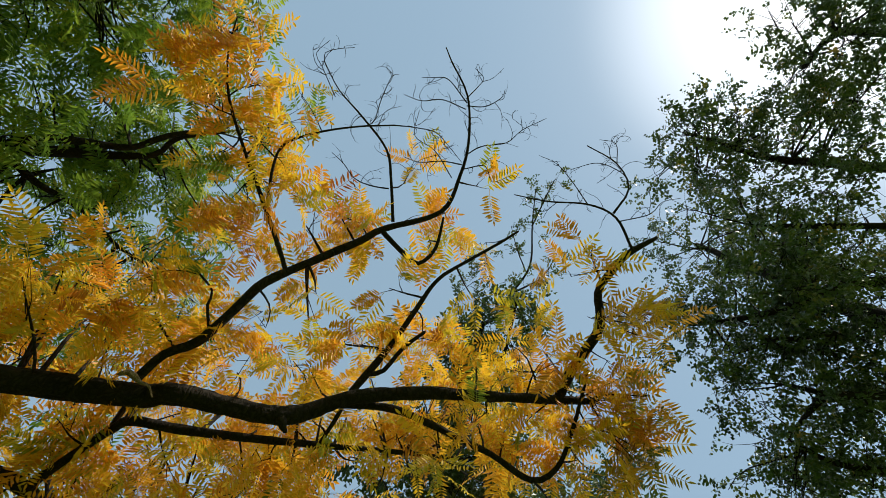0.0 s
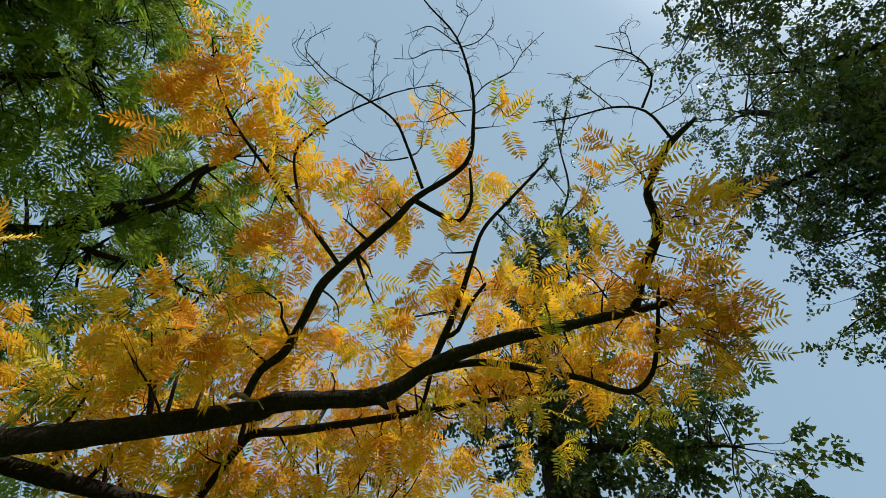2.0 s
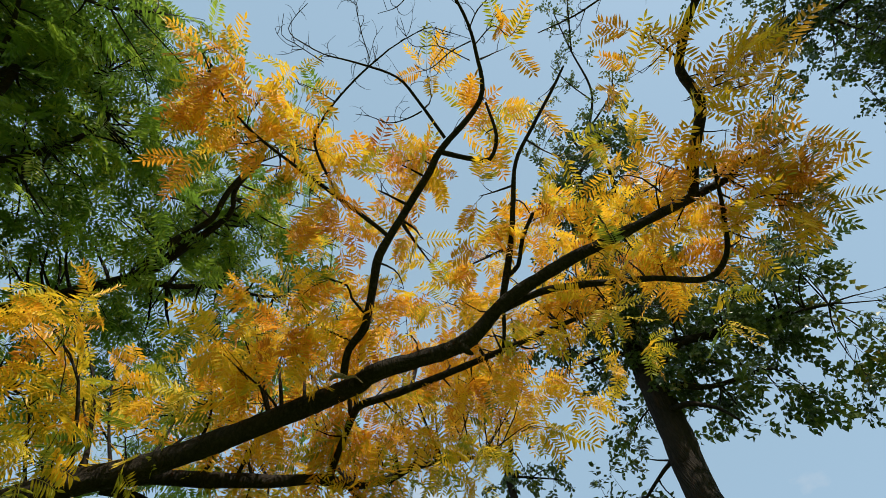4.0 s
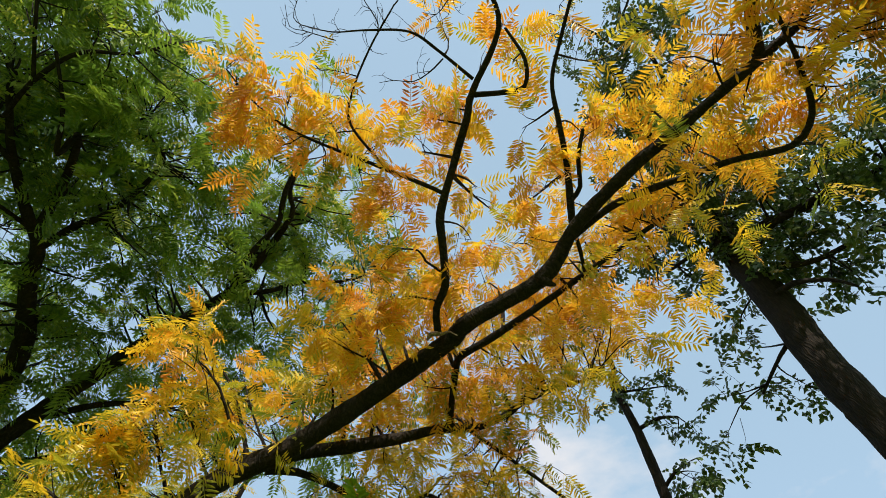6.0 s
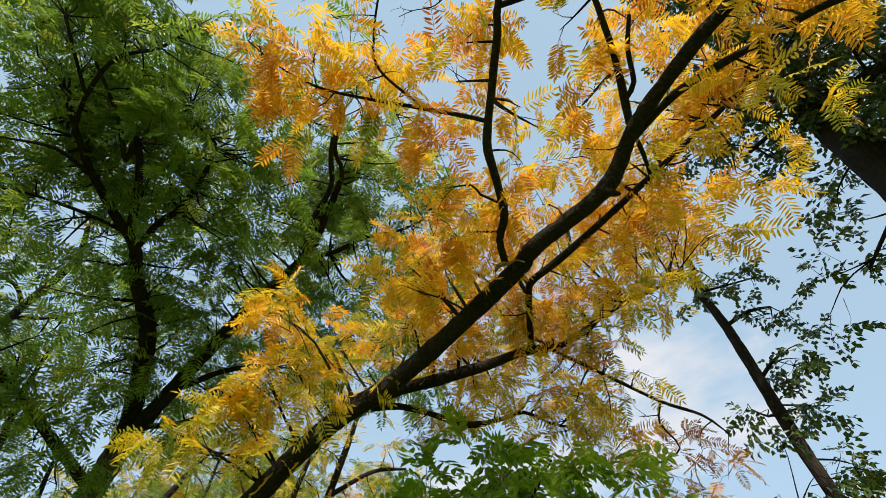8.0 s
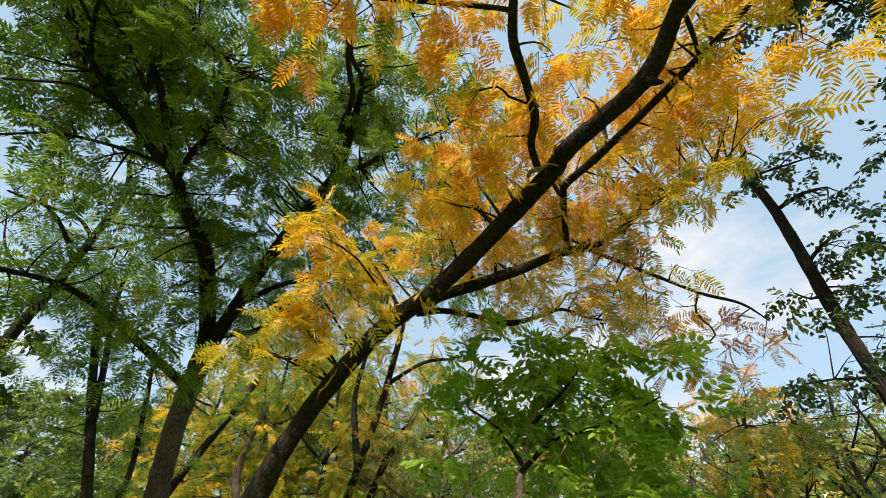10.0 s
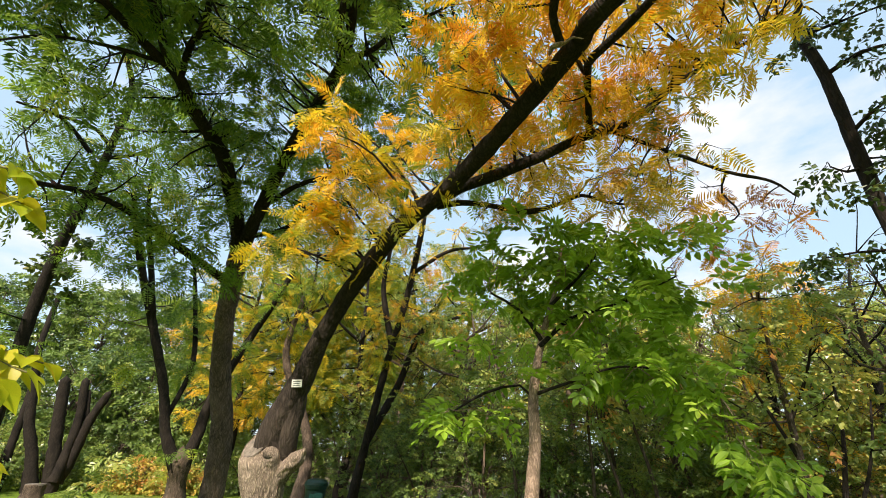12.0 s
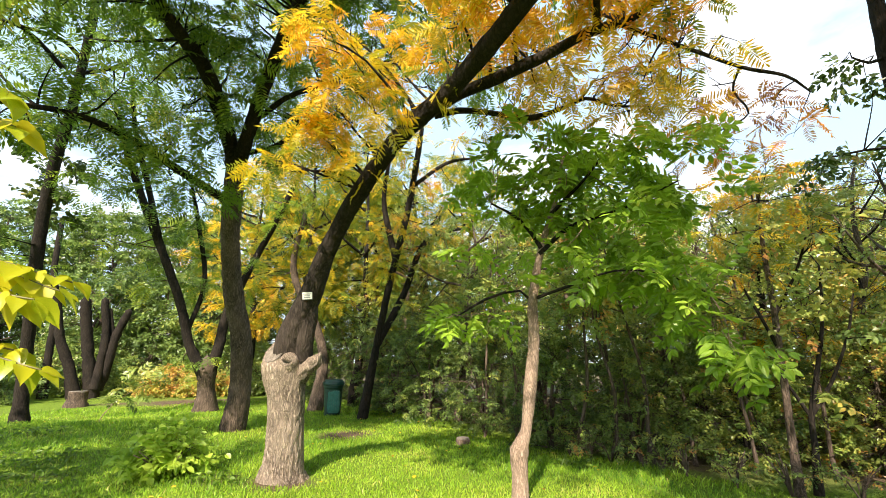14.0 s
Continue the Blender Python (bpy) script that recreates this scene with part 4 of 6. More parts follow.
POPLAR_LIMBS = [
    [(1.7, -7.29, 7.53, 0.079), (1.4, -6.54, 7.84, 0.069), (1.21, -6.04, 8.09, 0.065), (1.02, -5.74, 8.39, 0.055), (0.71, -5.42, 8.69, 0.04), (0.36, -4.98, 9.03, 0.028)],
    [(3.12, -6.46, 6.98, 0.082), (3.05, -5.57, 7.21, 0.065), (3.36, -5.16, 7.58, 0.055), (3.55, -4.65, 8.03, 0.043), (3.64, -4.12, 8.46, 0.033)],
    [(-0.29, -7.74, 7.82, 0.064), (-0.56, -7.14, 8.18, 0.053), (-0.19, -6.71, 8.38, 0.032)],
    [(4.4, -5.57, 6.44, 0.063), (4.38, -4.99, 6.74, 0.051), (4.35, -4.79, 6.96, 0.036), (4.35, -4.68, 7.21, 0.023)],
    [(5.23, -5.15, 6.1, 0.054), (5.19, -4.64, 6.5, 0.039), (5.02, -4.38, 6.9, 0.025)],
    [(2.39, -6.67, 7.09, 0.054), (2.24, -5.94, 7.64, 0.046), (2.12, -5.33, 8.23, 0.03)],
    [(4.57, -5.16, 7.06, 0.047), (4.94, -4.76, 7.11, 0.031), (5.19, -4.51, 7.1, 0.021)],
    [(3.66, -5.4, 7.03, 0.043), (3.75, -4.99, 7.36, 0.034), (3.8, -4.72, 7.69, 0.02)],
]
POPLAR_CLUMPS = [(1.92, -6.4, 8.05, 0.59), (2.83, -6.41, 7.69, 0.59), (3.58, -5.74, 7.61, 0.58), (3.93, -5.9, 7.11, 0.57), (4.53, -5.4, 7.13, 0.57), (4.05, -5.12, 7.53, 0.56), (4.87, -5.33, 6.63, 0.56), (5.29, -4.94, 7.04, 0.57), (1.63, -6.34, 7.27, 0.55), (2.95, -5.77, 8.27, 0.53), (3.75, -5.31, 8.24, 0.53), (-0.47, -6.79, 7.7, 0.58), (0.32, -6.49, 7.17, 0.55), (0.47, -6.53, 7.64, 0.51), (1.05, -6.72, 7.47, 0.57), (5.38, -4.33, 6.9, 0.5), (6.08, -5.07, 7, 0.55), (3.11, -6.53, 7.49, 0.59)]
STOUT_CLUMPS = [(6.63, -0.96, 8.4, 0.48), (7.28, -1.21, 7.97, 0.49), (6.99, -0.75, 7.62, 0.53), (7.3, -1.27, 7.18, 0.53), (7.46, -2.03, 7.23, 0.54), (7.61, -2.53, 7.2, 0.49), (7.48, -0.02, 7.79, 0.55), (7.36, -0.45, 6.87, 0.51), (8.01, -1.13, 6.89, 0.55), (8.27, -1.77, 6.86, 0.57), (6.55, -0.43, 8.86, 0.49), (7.53, 1.06, 8.08, 0.5), (7.32, 0.04, 8.47, 0.51), (5.06, 0.24, 9.36, 0.65), (5.45, -0.02, 9.19, 0.66), (6.09, -0.01, 9.01, 0.67), (6.82, 0.34, 8.95, 0.64), (6.18, 0.67, 8.7, 0.6), (5.99, 0.63, 9.58, 0.64), (5.8, 1.35, 9.53, 0.57), (4.81, 0.18, 9.86, 0.61), (5.85, 1.06, 9.25, 0.62), (6.25, 0.28, 9.42, 0.7), (6.74, 0.83, 8.73, 0.63), (5.15, 0.67, 9.38, 0.54), (6.3, 1.72, 9.07, 0.44), (6.51, 0.96, 8.12, 0.53), (5.5, -0.26, 9.23, 0.6), (5.53, 1.87, 11.16, 0.78), (6.18, 0.94, 10.77, 0.77), (5.93, -0.15, 10.33, 0.73), (6.44, -0.96, 9.88, 0.73), (7, -1.8, 9.69, 0.75), (6.43, 2.09, 10.41, 0.77), (6.77, 0.88, 10.15, 0.76), (7.18, -0.34, 10.17, 0.78), (5.76, 2.71, 10.56, 0.69), (6.76, -2.73, 9.91, 0.63), (7.21, -2.57, 9.28, 0.62), (4.73, -0.58, 11.06, 0.54), (4.68, -1.44, 11.05, 0.54), (5.28, -2.03, 10.7, 0.54), (5.47, -2.59, 10.17, 0.53)]
POLE_A = [(4.477, 5.926, -0.05, 0.055), (4.74, 6.23, 0.58, 0.05), (4.76, 6.18, 1.46, 0.045), (4.77, 6.12, 2.41, 0.04), (4.76, 6.07, 3.32, 0.03), (4.73, 5.92, 4.17, 0.019)]
POLE_A_LIMBS = [
    [(4.77, 6.17, 1.77, 0.028), (4.58, 6.16, 2.25, 0.022), (4.41, 6.21, 2.75, 0.015)],
    [(4.77, 6.14, 2.25, 0.025), (5.06, 5.94, 2.87, 0.018), (5.22, 5.76, 3.49, 0.011)],
]
POLE_B = [(4.781, 6.018, -0.05, 0.05), (4.92, 6.09, 0.53, 0.038), (4.98, 6.1, 0.95, 0.036), (5.14, 6, 1.62, 0.027), (5.3, 5.96, 2.23, 0.021), (5.31, 5.84, 2.93, 0.014)]
POLE_B_LIMBS = [
    [(4.98, 6.1, 0.92, 0.03), (5.19, 5.95, 1.32, 0.023), (5.39, 5.77, 1.91, 0.016), (5.55, 5.69, 2.5, 0.01)],
    [(4.97, 6.1, 0.88, 0.026), (4.86, 6.22, 1.24, 0.021), (4.69, 6.23, 1.54, 0.014)],
]
BARE_POLE = [(7.38, 7.57, 0.0, 0.085), (7.33, 7.52, 2.15, 0.06), (7.54, 7.42, 3.17, 0.048), (7.56, 7.4, 4.09, 0.036), (7.62, 7.3, 4.84, 0.024), (7.74, 7.16, 5.42, 0.012)]
BARE_POLE_LIMBS = [[(7.49, 7.36, 3.16, 0.03), (7.35, 7.5, 3.74, 0.019), (7.35, 7.42, 4.43, 0.008)], [(7.6, 7.43, 4.1, 0.02), (7.88, 7.12, 4.71, 0.013), (8.01, 7.04, 5.08, 0.006)], [(7.57, 7.44, 3.68, 0.022), (7.84, 7.2, 4.03, 0.014), (7.96, 7.04, 4.51, 0.007)], [(7.39, 7.4, 2.69, 0.03), (7.4, 7.47, 3.28, 0.022), (7.2, 7.67, 3.95, 0.014), (7.19, 7.6, 4.72, 0.006)]]
POLE_CLUMPS = [(4.08, 6.47, 3.68, 0.34), (4.15, 6.06, 3.69, 0.27), (4.07, 5.46, 3.86, 0.29), (4.43, 5.51, 4.19, 0.25), (4.32, 5.33, 3.69, 0.36), (4.93, 5.56, 3.88, 0.27), (4.96, 5.46, 3.23, 0.36), (4.97, 6.01, 3.43, 0.34), (4.35, 5.91, 3.22, 0.3), (5.04, 5.59, 3.64, 0.25), (5.12, 5.49, 3.2, 0.27), (4.75, 5.71, 4.57, 0.25), (4.71, 6.07, 2.94, 0.34), (4.07, 5.95, 2.98, 0.35)]
EDGE_LOW = [(-11.35, 10.67, 7.78, 0.43), (-10.88, 11.01, 7.25, 0.33), (-11.47, 10.88, 6.84, 0.34), (-11.06, 11.57, 6.63, 0.36), (-11.3, 11.21, 6.21, 0.45), (-11.74, 11.24, 5.96, 0.43), (-11.0, 10.78, 7.93, 0.44), (-10.54, 11.03, 7.09, 0.44), (-11.53, 10.84, 6.31, 0.35), (-11.24, 11.54, 5.73, 0.44)]
WEED_STEM = [(-8.62, 11.27, 0.0, 0.014), (-8.57, 11.35, 0.29, 0.012), (-8.4, 11.51, 0.63, 0.01), (-8.11, 11.74, 0.92, 0.008), (-7.78, 11.97, 1.16, 0.005)]
WEED_CLUMPS = [(-8.44, 11.39, 0.94, 0.23), (-8.28, 11.61, 1.13, 0.24), (-8.13, 11.9, 1.27, 0.22), (-7.72, 11.93, 1.41, 0.21), (-8.25, 11.47, 0.72, 0.22), (-8.03, 11.64, 0.85, 0.21), (-7.75, 11.73, 1.03, 0.18), (-7.53, 12.04, 1.22, 0.17), (-8.48, 11.31, 0.74, 0.18), (-7.9, 11.62, 1.49, 0.19)]
LEAN_A = [(-2.37, 13.19, -0.03, 0.135), (-2.05, 13.24, 1.97, 0.115), (-1.65, 12.98, 4.01, 0.107), (-1.12, 12.39, 6.03, 0.094), (-0.74, 11.47, 7.67, 0.089), (-0.56, 10.91, 8.65, 0.052)]
LEAN_A_LIMBS = [
    [(-2.01, 13.24, 2.14, 0.119), (-1.28, 13.77, 3.78, 0.111), (-0.73, 13.5, 5.25, 0.093), (-0.17, 13.39, 5.7, 0.075), (0.58, 13.32, 5.87, 0.047)],
    [(-1.48, 12.85, 4.7, 0.105), (-1.85, 12.47, 6.44, 0.079), (-1.66, 12.01, 7.76, 0.052)],
    [(-0.93, 11.99, 6.8, 0.069), (0.1, 11.82, 7.48, 0.051), (0.97, 11.81, 7.66, 0.034)],
]
LEAN_B = [(-4.36, 15.31, 0.01, 0.219), (-4.23, 15.43, 1.64, 0.173), (-4.52, 15.3, 2.81, 0.147), (-5.32, 14.76, 4.75, 0.117), (-4.94, 14.33, 6.73, 0.079)]
SHOOT_ENDS = [(-0.818, 0.896, 1.751), (-0.856, 0.965, 1.782), (-0.818, 0.844, 1.725), (-0.888, 0.861, 1.799), (-0.824, 0.902, 1.589), (-0.914, 0.927, 1.629), (-0.906, 0.801, 2.085), (-0.868, 0.737, 2.123)]
BARE_BRANCHES = [
    [(-0.59, 0.02, 6.23, 0.007), (-0.52, -0.18, 6.25, 0.006), (-0.42, -0.38, 6.26, 0.005), (-0.25, -0.48, 6.28, 0.004), (-0.04, -0.58, 6.29, 0.003)],
    [(0.03, 0.27, 6.3, 0.009), (-0.04, 0.43, 6.31, 0.0075), (-0.16, 0.59, 6.31, 0.006), (-0.36, 0.67, 6.3, 0.0045), (-0.49, 0.75, 6.3, 0.003)],
    [(-0.68, 0.45, 6.26, 0.007), (-0.69, 0.25, 6.33, 0.006), (-0.91, 0.09, 6.36, 0.005), (-1.11, -0.08, 6.37, 0.004), (-1.13, -0.16, 6.43, 0.003)],
    [(-1.37, 0.55, 6.23, 0.005), (-1.46, 0.52, 6.24, 0.0043), (-1.48, 0.38, 6.28, 0.0037), (-1.47, 0.22, 6.33, 0.003)],
    [(-1.03, 0.55, 6.28, 0.005), (-1.34, 0.59, 6.24, 0.0043), (-1.48, 0.61, 6.25, 0.0037), (-1.58, 0.44, 6.28, 0.003)],
    [(-0.65, -0.8, 6.35, 0.007), (-0.94, -0.67, 6.38, 0.0057), (-1.01, -0.54, 6.45, 0.0043), (-1.06, -0.41, 6.53, 0.003)],
    [(-0.59, -0.77, 6.36, 0.007), (-0.74, -0.54, 6.31, 0.0057), (-0.77, -0.32, 6.26, 0.0043), (-0.86, -0.15, 6.18, 0.003)],
    [(-0.69, -0.8, 6.34, 0.006), (-0.8, -0.98, 6.39, 0.005), (-0.88, -1.07, 6.46, 0.004), (-1.02, -1.02, 6.54, 0.003)],
    [(-0.62, -0.79, 6.35, 0.007), (-0.57, -1.0, 6.39, 0.0057), (-0.62, -1.2, 6.4, 0.0043), (-0.7, -1.27, 6.44, 0.003)],
    [(-0.11, -0.65, 6.38, 0.008), (-0.16, -0.85, 6.38, 0.0067), (-0.13, -1.13, 6.36, 0.0055), (-0.22, -1.33, 6.33, 0.0043), (-0.27, -1.6, 6.28, 0.003)],
    [(-0.22, -1.34, 6.37, 0.004), (-0.37, -1.35, 6.35, 0.003)],
    [(-0.02, -0.58, 6.34, 0.008), (-0.11, -0.37, 6.29, 0.0063), (-0.16, -0.12, 6.24, 0.0047), (-0.25, 0.02, 6.17, 0.003)],
    [(0.03, -0.57, 6.34, 0.007), (0.06, -0.83, 6.33, 0.0057), (0.25, -0.87, 6.36, 0.0043), (0.23, -1.1, 6.34, 0.003)],
    [(0.09, -0.43, 6.31, 0.006), (-0.24, -0.33, 6.36, 0.005), (-0.46, -0.16, 6.4, 0.004), (-0.71, -0.28, 6.41, 0.003)],
    [(0.78, -1.89, 6.35, 0.007), (0.47, -1.81, 6.49, 0.0057), (0.24, -1.72, 6.61, 0.0043), (0.1, -1.58, 6.73, 0.003)],
    [(0.41, -2.3, 6.31, 0.006), (0.19, -2.35, 6.35, 0.0045), (0.1, -2.23, 6.47, 0.003)],
    [(0.7, -2.31, 6.17, 0.007), (0.54, -2.28, 6.16, 0.0057), (0.35, -2.07, 6.25, 0.0043), (0.34, -1.77, 6.33, 0.003)],
    [(1.04, -2.15, 6.19, 0.007), (1.03, -2.44, 6.08, 0.0057), (0.93, -2.59, 6.05, 0.0043), (0.93, -2.76, 5.99, 0.003)],
    [(0.68, -1.58, 6.48, 0.005), (0.75, -1.41, 6.53, 0.004), (0.62, -1.24, 6.59, 0.003)],
]
SPIRE = [(4.08, -0.94, 12.54, 0.06), (4.15, -1.44, 13.06, 0.051), (3.81, -2.09, 13.66, 0.042), (3.27, -2.96, 14.22, 0.033), (2.2, -3.49, 14.9, 0.024), (1.13, -4.02, 15.46, 0.015)]
SPIRE_LIMBS = [[(4.07, -1.41, 12.81, 0.035), (3.3, -1.61, 13.55, 0.0267), (2.65, -1.69, 14.21, 0.0183), (2.27, -1.71, 14.79, 0.01)], [(3.72, -2.04, 13.36, 0.03), (3.59, -3.14, 13.74, 0.02), (3.15, -3.86, 14.24, 0.01)], [(2.15, -3.4, 14.57, 0.025), (1.12, -4.34, 14.83, 0.0175), (0.93, -4.68, 15.15, 0.01)], [(3.32, -2.71, 13.87, 0.02), (2.69, -2.73, 14.43, 0.015), (2.03, -2.83, 14.94, 0.01)]]
SPIRE_CLUMPS = [(4.32, -1.31, 12.65, 0.38), (3.99, -1.29, 13.84, 0.44), (3.94, -0.73, 13.01, 0.42), (3.17, -1.36, 14.1, 0.37), (2.6, -1.9, 14.75, 0.36), (2.36, -1.46, 14.53, 0.43), (3.45, -1.95, 13.82, 0.45), (4.39, -1.89, 13.4, 0.51), (3.54, -2.47, 13.54, 0.46), (4.01, -2.82, 13.61, 0.39), (3.3, -3.06, 13.32, 0.52), (3.02, -3.63, 13.78, 0.4), (2.97, -2.99, 14.59, 0.45), (2.32, -3.39, 14.47, 0.48), (2.0, -2.94, 14.25, 0.47), (1.52, -3.75, 14.76, 0.36), (1.1, -4.26, 15.16, 0.51), (0.99, -4.5, 14.69, 0.45), (1.07, -3.8, 14.89, 0.47), (3.5, -0.57, 14.11, 0.38), (3.32, -1.01, 14.39, 0.46), (4.83, -1.57, 12.91, 0.49), (4.4, -2.36, 12.97, 0.48), (2.69, -2.55, 14.8, 0.36)]
POPLAR_HIGH = [(-0.84, -6.01, 7.77, 0.58), (-0.28, -6.17, 7.65, 0.55), (-0.78, -6.87, 7.91, 0.5), (-0.38, -6.65, 7.35, 0.5), (0.2, -6.41, 6.99, 0.51), (0.32, -6.32, 7.36, 0.48), (0.54, -6.04, 7.53, 0.48), (1.0, -6.97, 7.68, 0.5), (0.98, -5.92, 7.74, 0.53), (0.02, -6.21, 8.15, 0.53), (-0.74, -7.21, 7.61, 0.47), (-0.14, -6.47, 7.44, 0.49), (-0.9, -6.38, 6.74, 0.47), (-1.25, -6.54, 7.25, 0.5), (-1.42, -6.48, 7.72, 0.51), (-0.07, -5.36, 8.87, 0.36), (0.63, -4.85, 8.61, 0.36), (0.25, -4.56, 8.68, 0.36)]
CUT_BACK_STEMS = [
    [(-16.1, 20.37, 0.21, 0.260), (-16.36, 20.21, 1.66, 0.242), (-16.59, 19.96, 3.18, 0.223), (-16.7, 19.73, 4.44, 0.205)],
    [(-15.93, 20.27, 0.42, 0.211), (-15.94, 20.38, 1.41, 0.190), (-15.96, 20.4, 2.85, 0.169), (-16.15, 20.17, 4.5, 0.149)],
    [(-16.0, 20.59, 0.4, 0.223), (-15.81, 20.59, 1.15, 0.203), (-15.6, 20.56, 2.73, 0.182), (-15.21, 20.58, 3.99, 0.161)],
    [(-15.76, 20.66, 2.57, 0.099), (-15.84, 20.56, 3.23, 0.087), (-15.96, 20.38, 4.07, 0.074)],
]
HEDGE_TRUNK = [(-16.45, 20.1, 0.28, 0.248), (-16.86, 19.8, 1.41, 0.217), (-17.24, 19.43, 2.66, 0.186), (-17.42, 19.14, 4.1, 0.155), (-17.58, 18.74, 5.61, 0.124)]
HEDGE_TRUNK_LOW = [(-18.0, 20.09, 0.43, 0.186), (-18.1, 20.04, 1.66, 0.161), (-18.13, 19.95, 3.18, 0.136)]
POPLAR_LOW = [(5.28, -4.83, 7.4, 0.55), (4.55, -5.19, 6.94, 0.52), (4.22, -5.83, 7.0, 0.54), (5.15, -5.65, 6.78, 0.53), (5.38, -4.82, 6.69, 0.55), (5.65, -4.96, 6.38, 0.52), (5.39, -4.01, 6.57, 0.59), (4.89, -4.59, 7.73, 0.57), (4.25, -5.5, 7.76, 0.52), (4.49, -4.69, 8.13, 0.52), (3.77, -6.13, 7.55, 0.57), (3.43, -6.12, 7.02, 0.62), (5.5, -4.24, 7.54, 0.59), (4.42, -4.61, 6.7, 0.54), (4.31, -3.73, 7.52, 0.52), (3.7, -4.71, 7.45, 0.6)]

# ---- ground ----
def build_ground():
    s = np.linspace(-1, 1, 191)
    axis = 7.0 * s + 1500 * np.sign(s) * np.abs(s) ** 9 + 26 * s**3
    V, bare = [], []
    for y in axis:
        for x in axis:
            xx, yy = x - 1.0, y + 8.0
            V.append((xx, yy, lie(xx, yy)))
            e = edge_side(xx, yy)
            path = math.exp(-((yy - 18.6) / 1.7) ** 2 - ((xx + 11.0) / 3.0) ** 4)
            foot = math.exp(-(math.hypot(xx + 2.2, yy - 6.4) / 0.5) ** 2) + math.exp(-(math.hypot(xx + 2.2, yy - 10.3) / 0.8) ** 2) * 1.2
            bare.append((min(0.45, max(0.0, e * 0.3)) if 2 < yy < 60 else 0.0) + 0.6 * path + 0.55 * foot)
    n = len(axis)
    i, j = np.meshgrid(np.arange(n - 1), np.arange(n - 1), indexing="ij")
    q = np.stack([i * n + j, i * n + j + 1, (i + 1) * n + j + 1, (i + 1) * n + j], -1).reshape(-1, 4)
    g = mesh("ground", V, [q], ground_material(), tint=bare, attr="bare")
    tagged(g, "sunlit green lawn with bare earth under the trees", "lawn", kind="structure")


build_ground()

# ---- the leaning yellow tree ----
rng = np.random.default_rng(11)
FEATHER = [feather_leaf(rng, p, 0.26, 0.058, 66, s) for p, s in ((8, 0.1), (10, 0.28), (9, 0.2), (11, 0.4), (9, 0.5))]
FEATHER_FINE = [feather_leaf(rng, p, 0.25, 0.078, 64, s, False) for p, s in ((7, 0.12), (8, 0.25), (9, 0.4))]
SPRIG = [sprig(rng, c, 0.34, 0.22) for c in (7, 8, 9)]
SPRIG_WIDE = [sprig(rng, c, 0.42, 0.3, True) for c in (5, 6, 7)]
SPRIG_ROUND = [sprig(rng, c, 0.24, 0.2) for c in (8, 9, 10)]


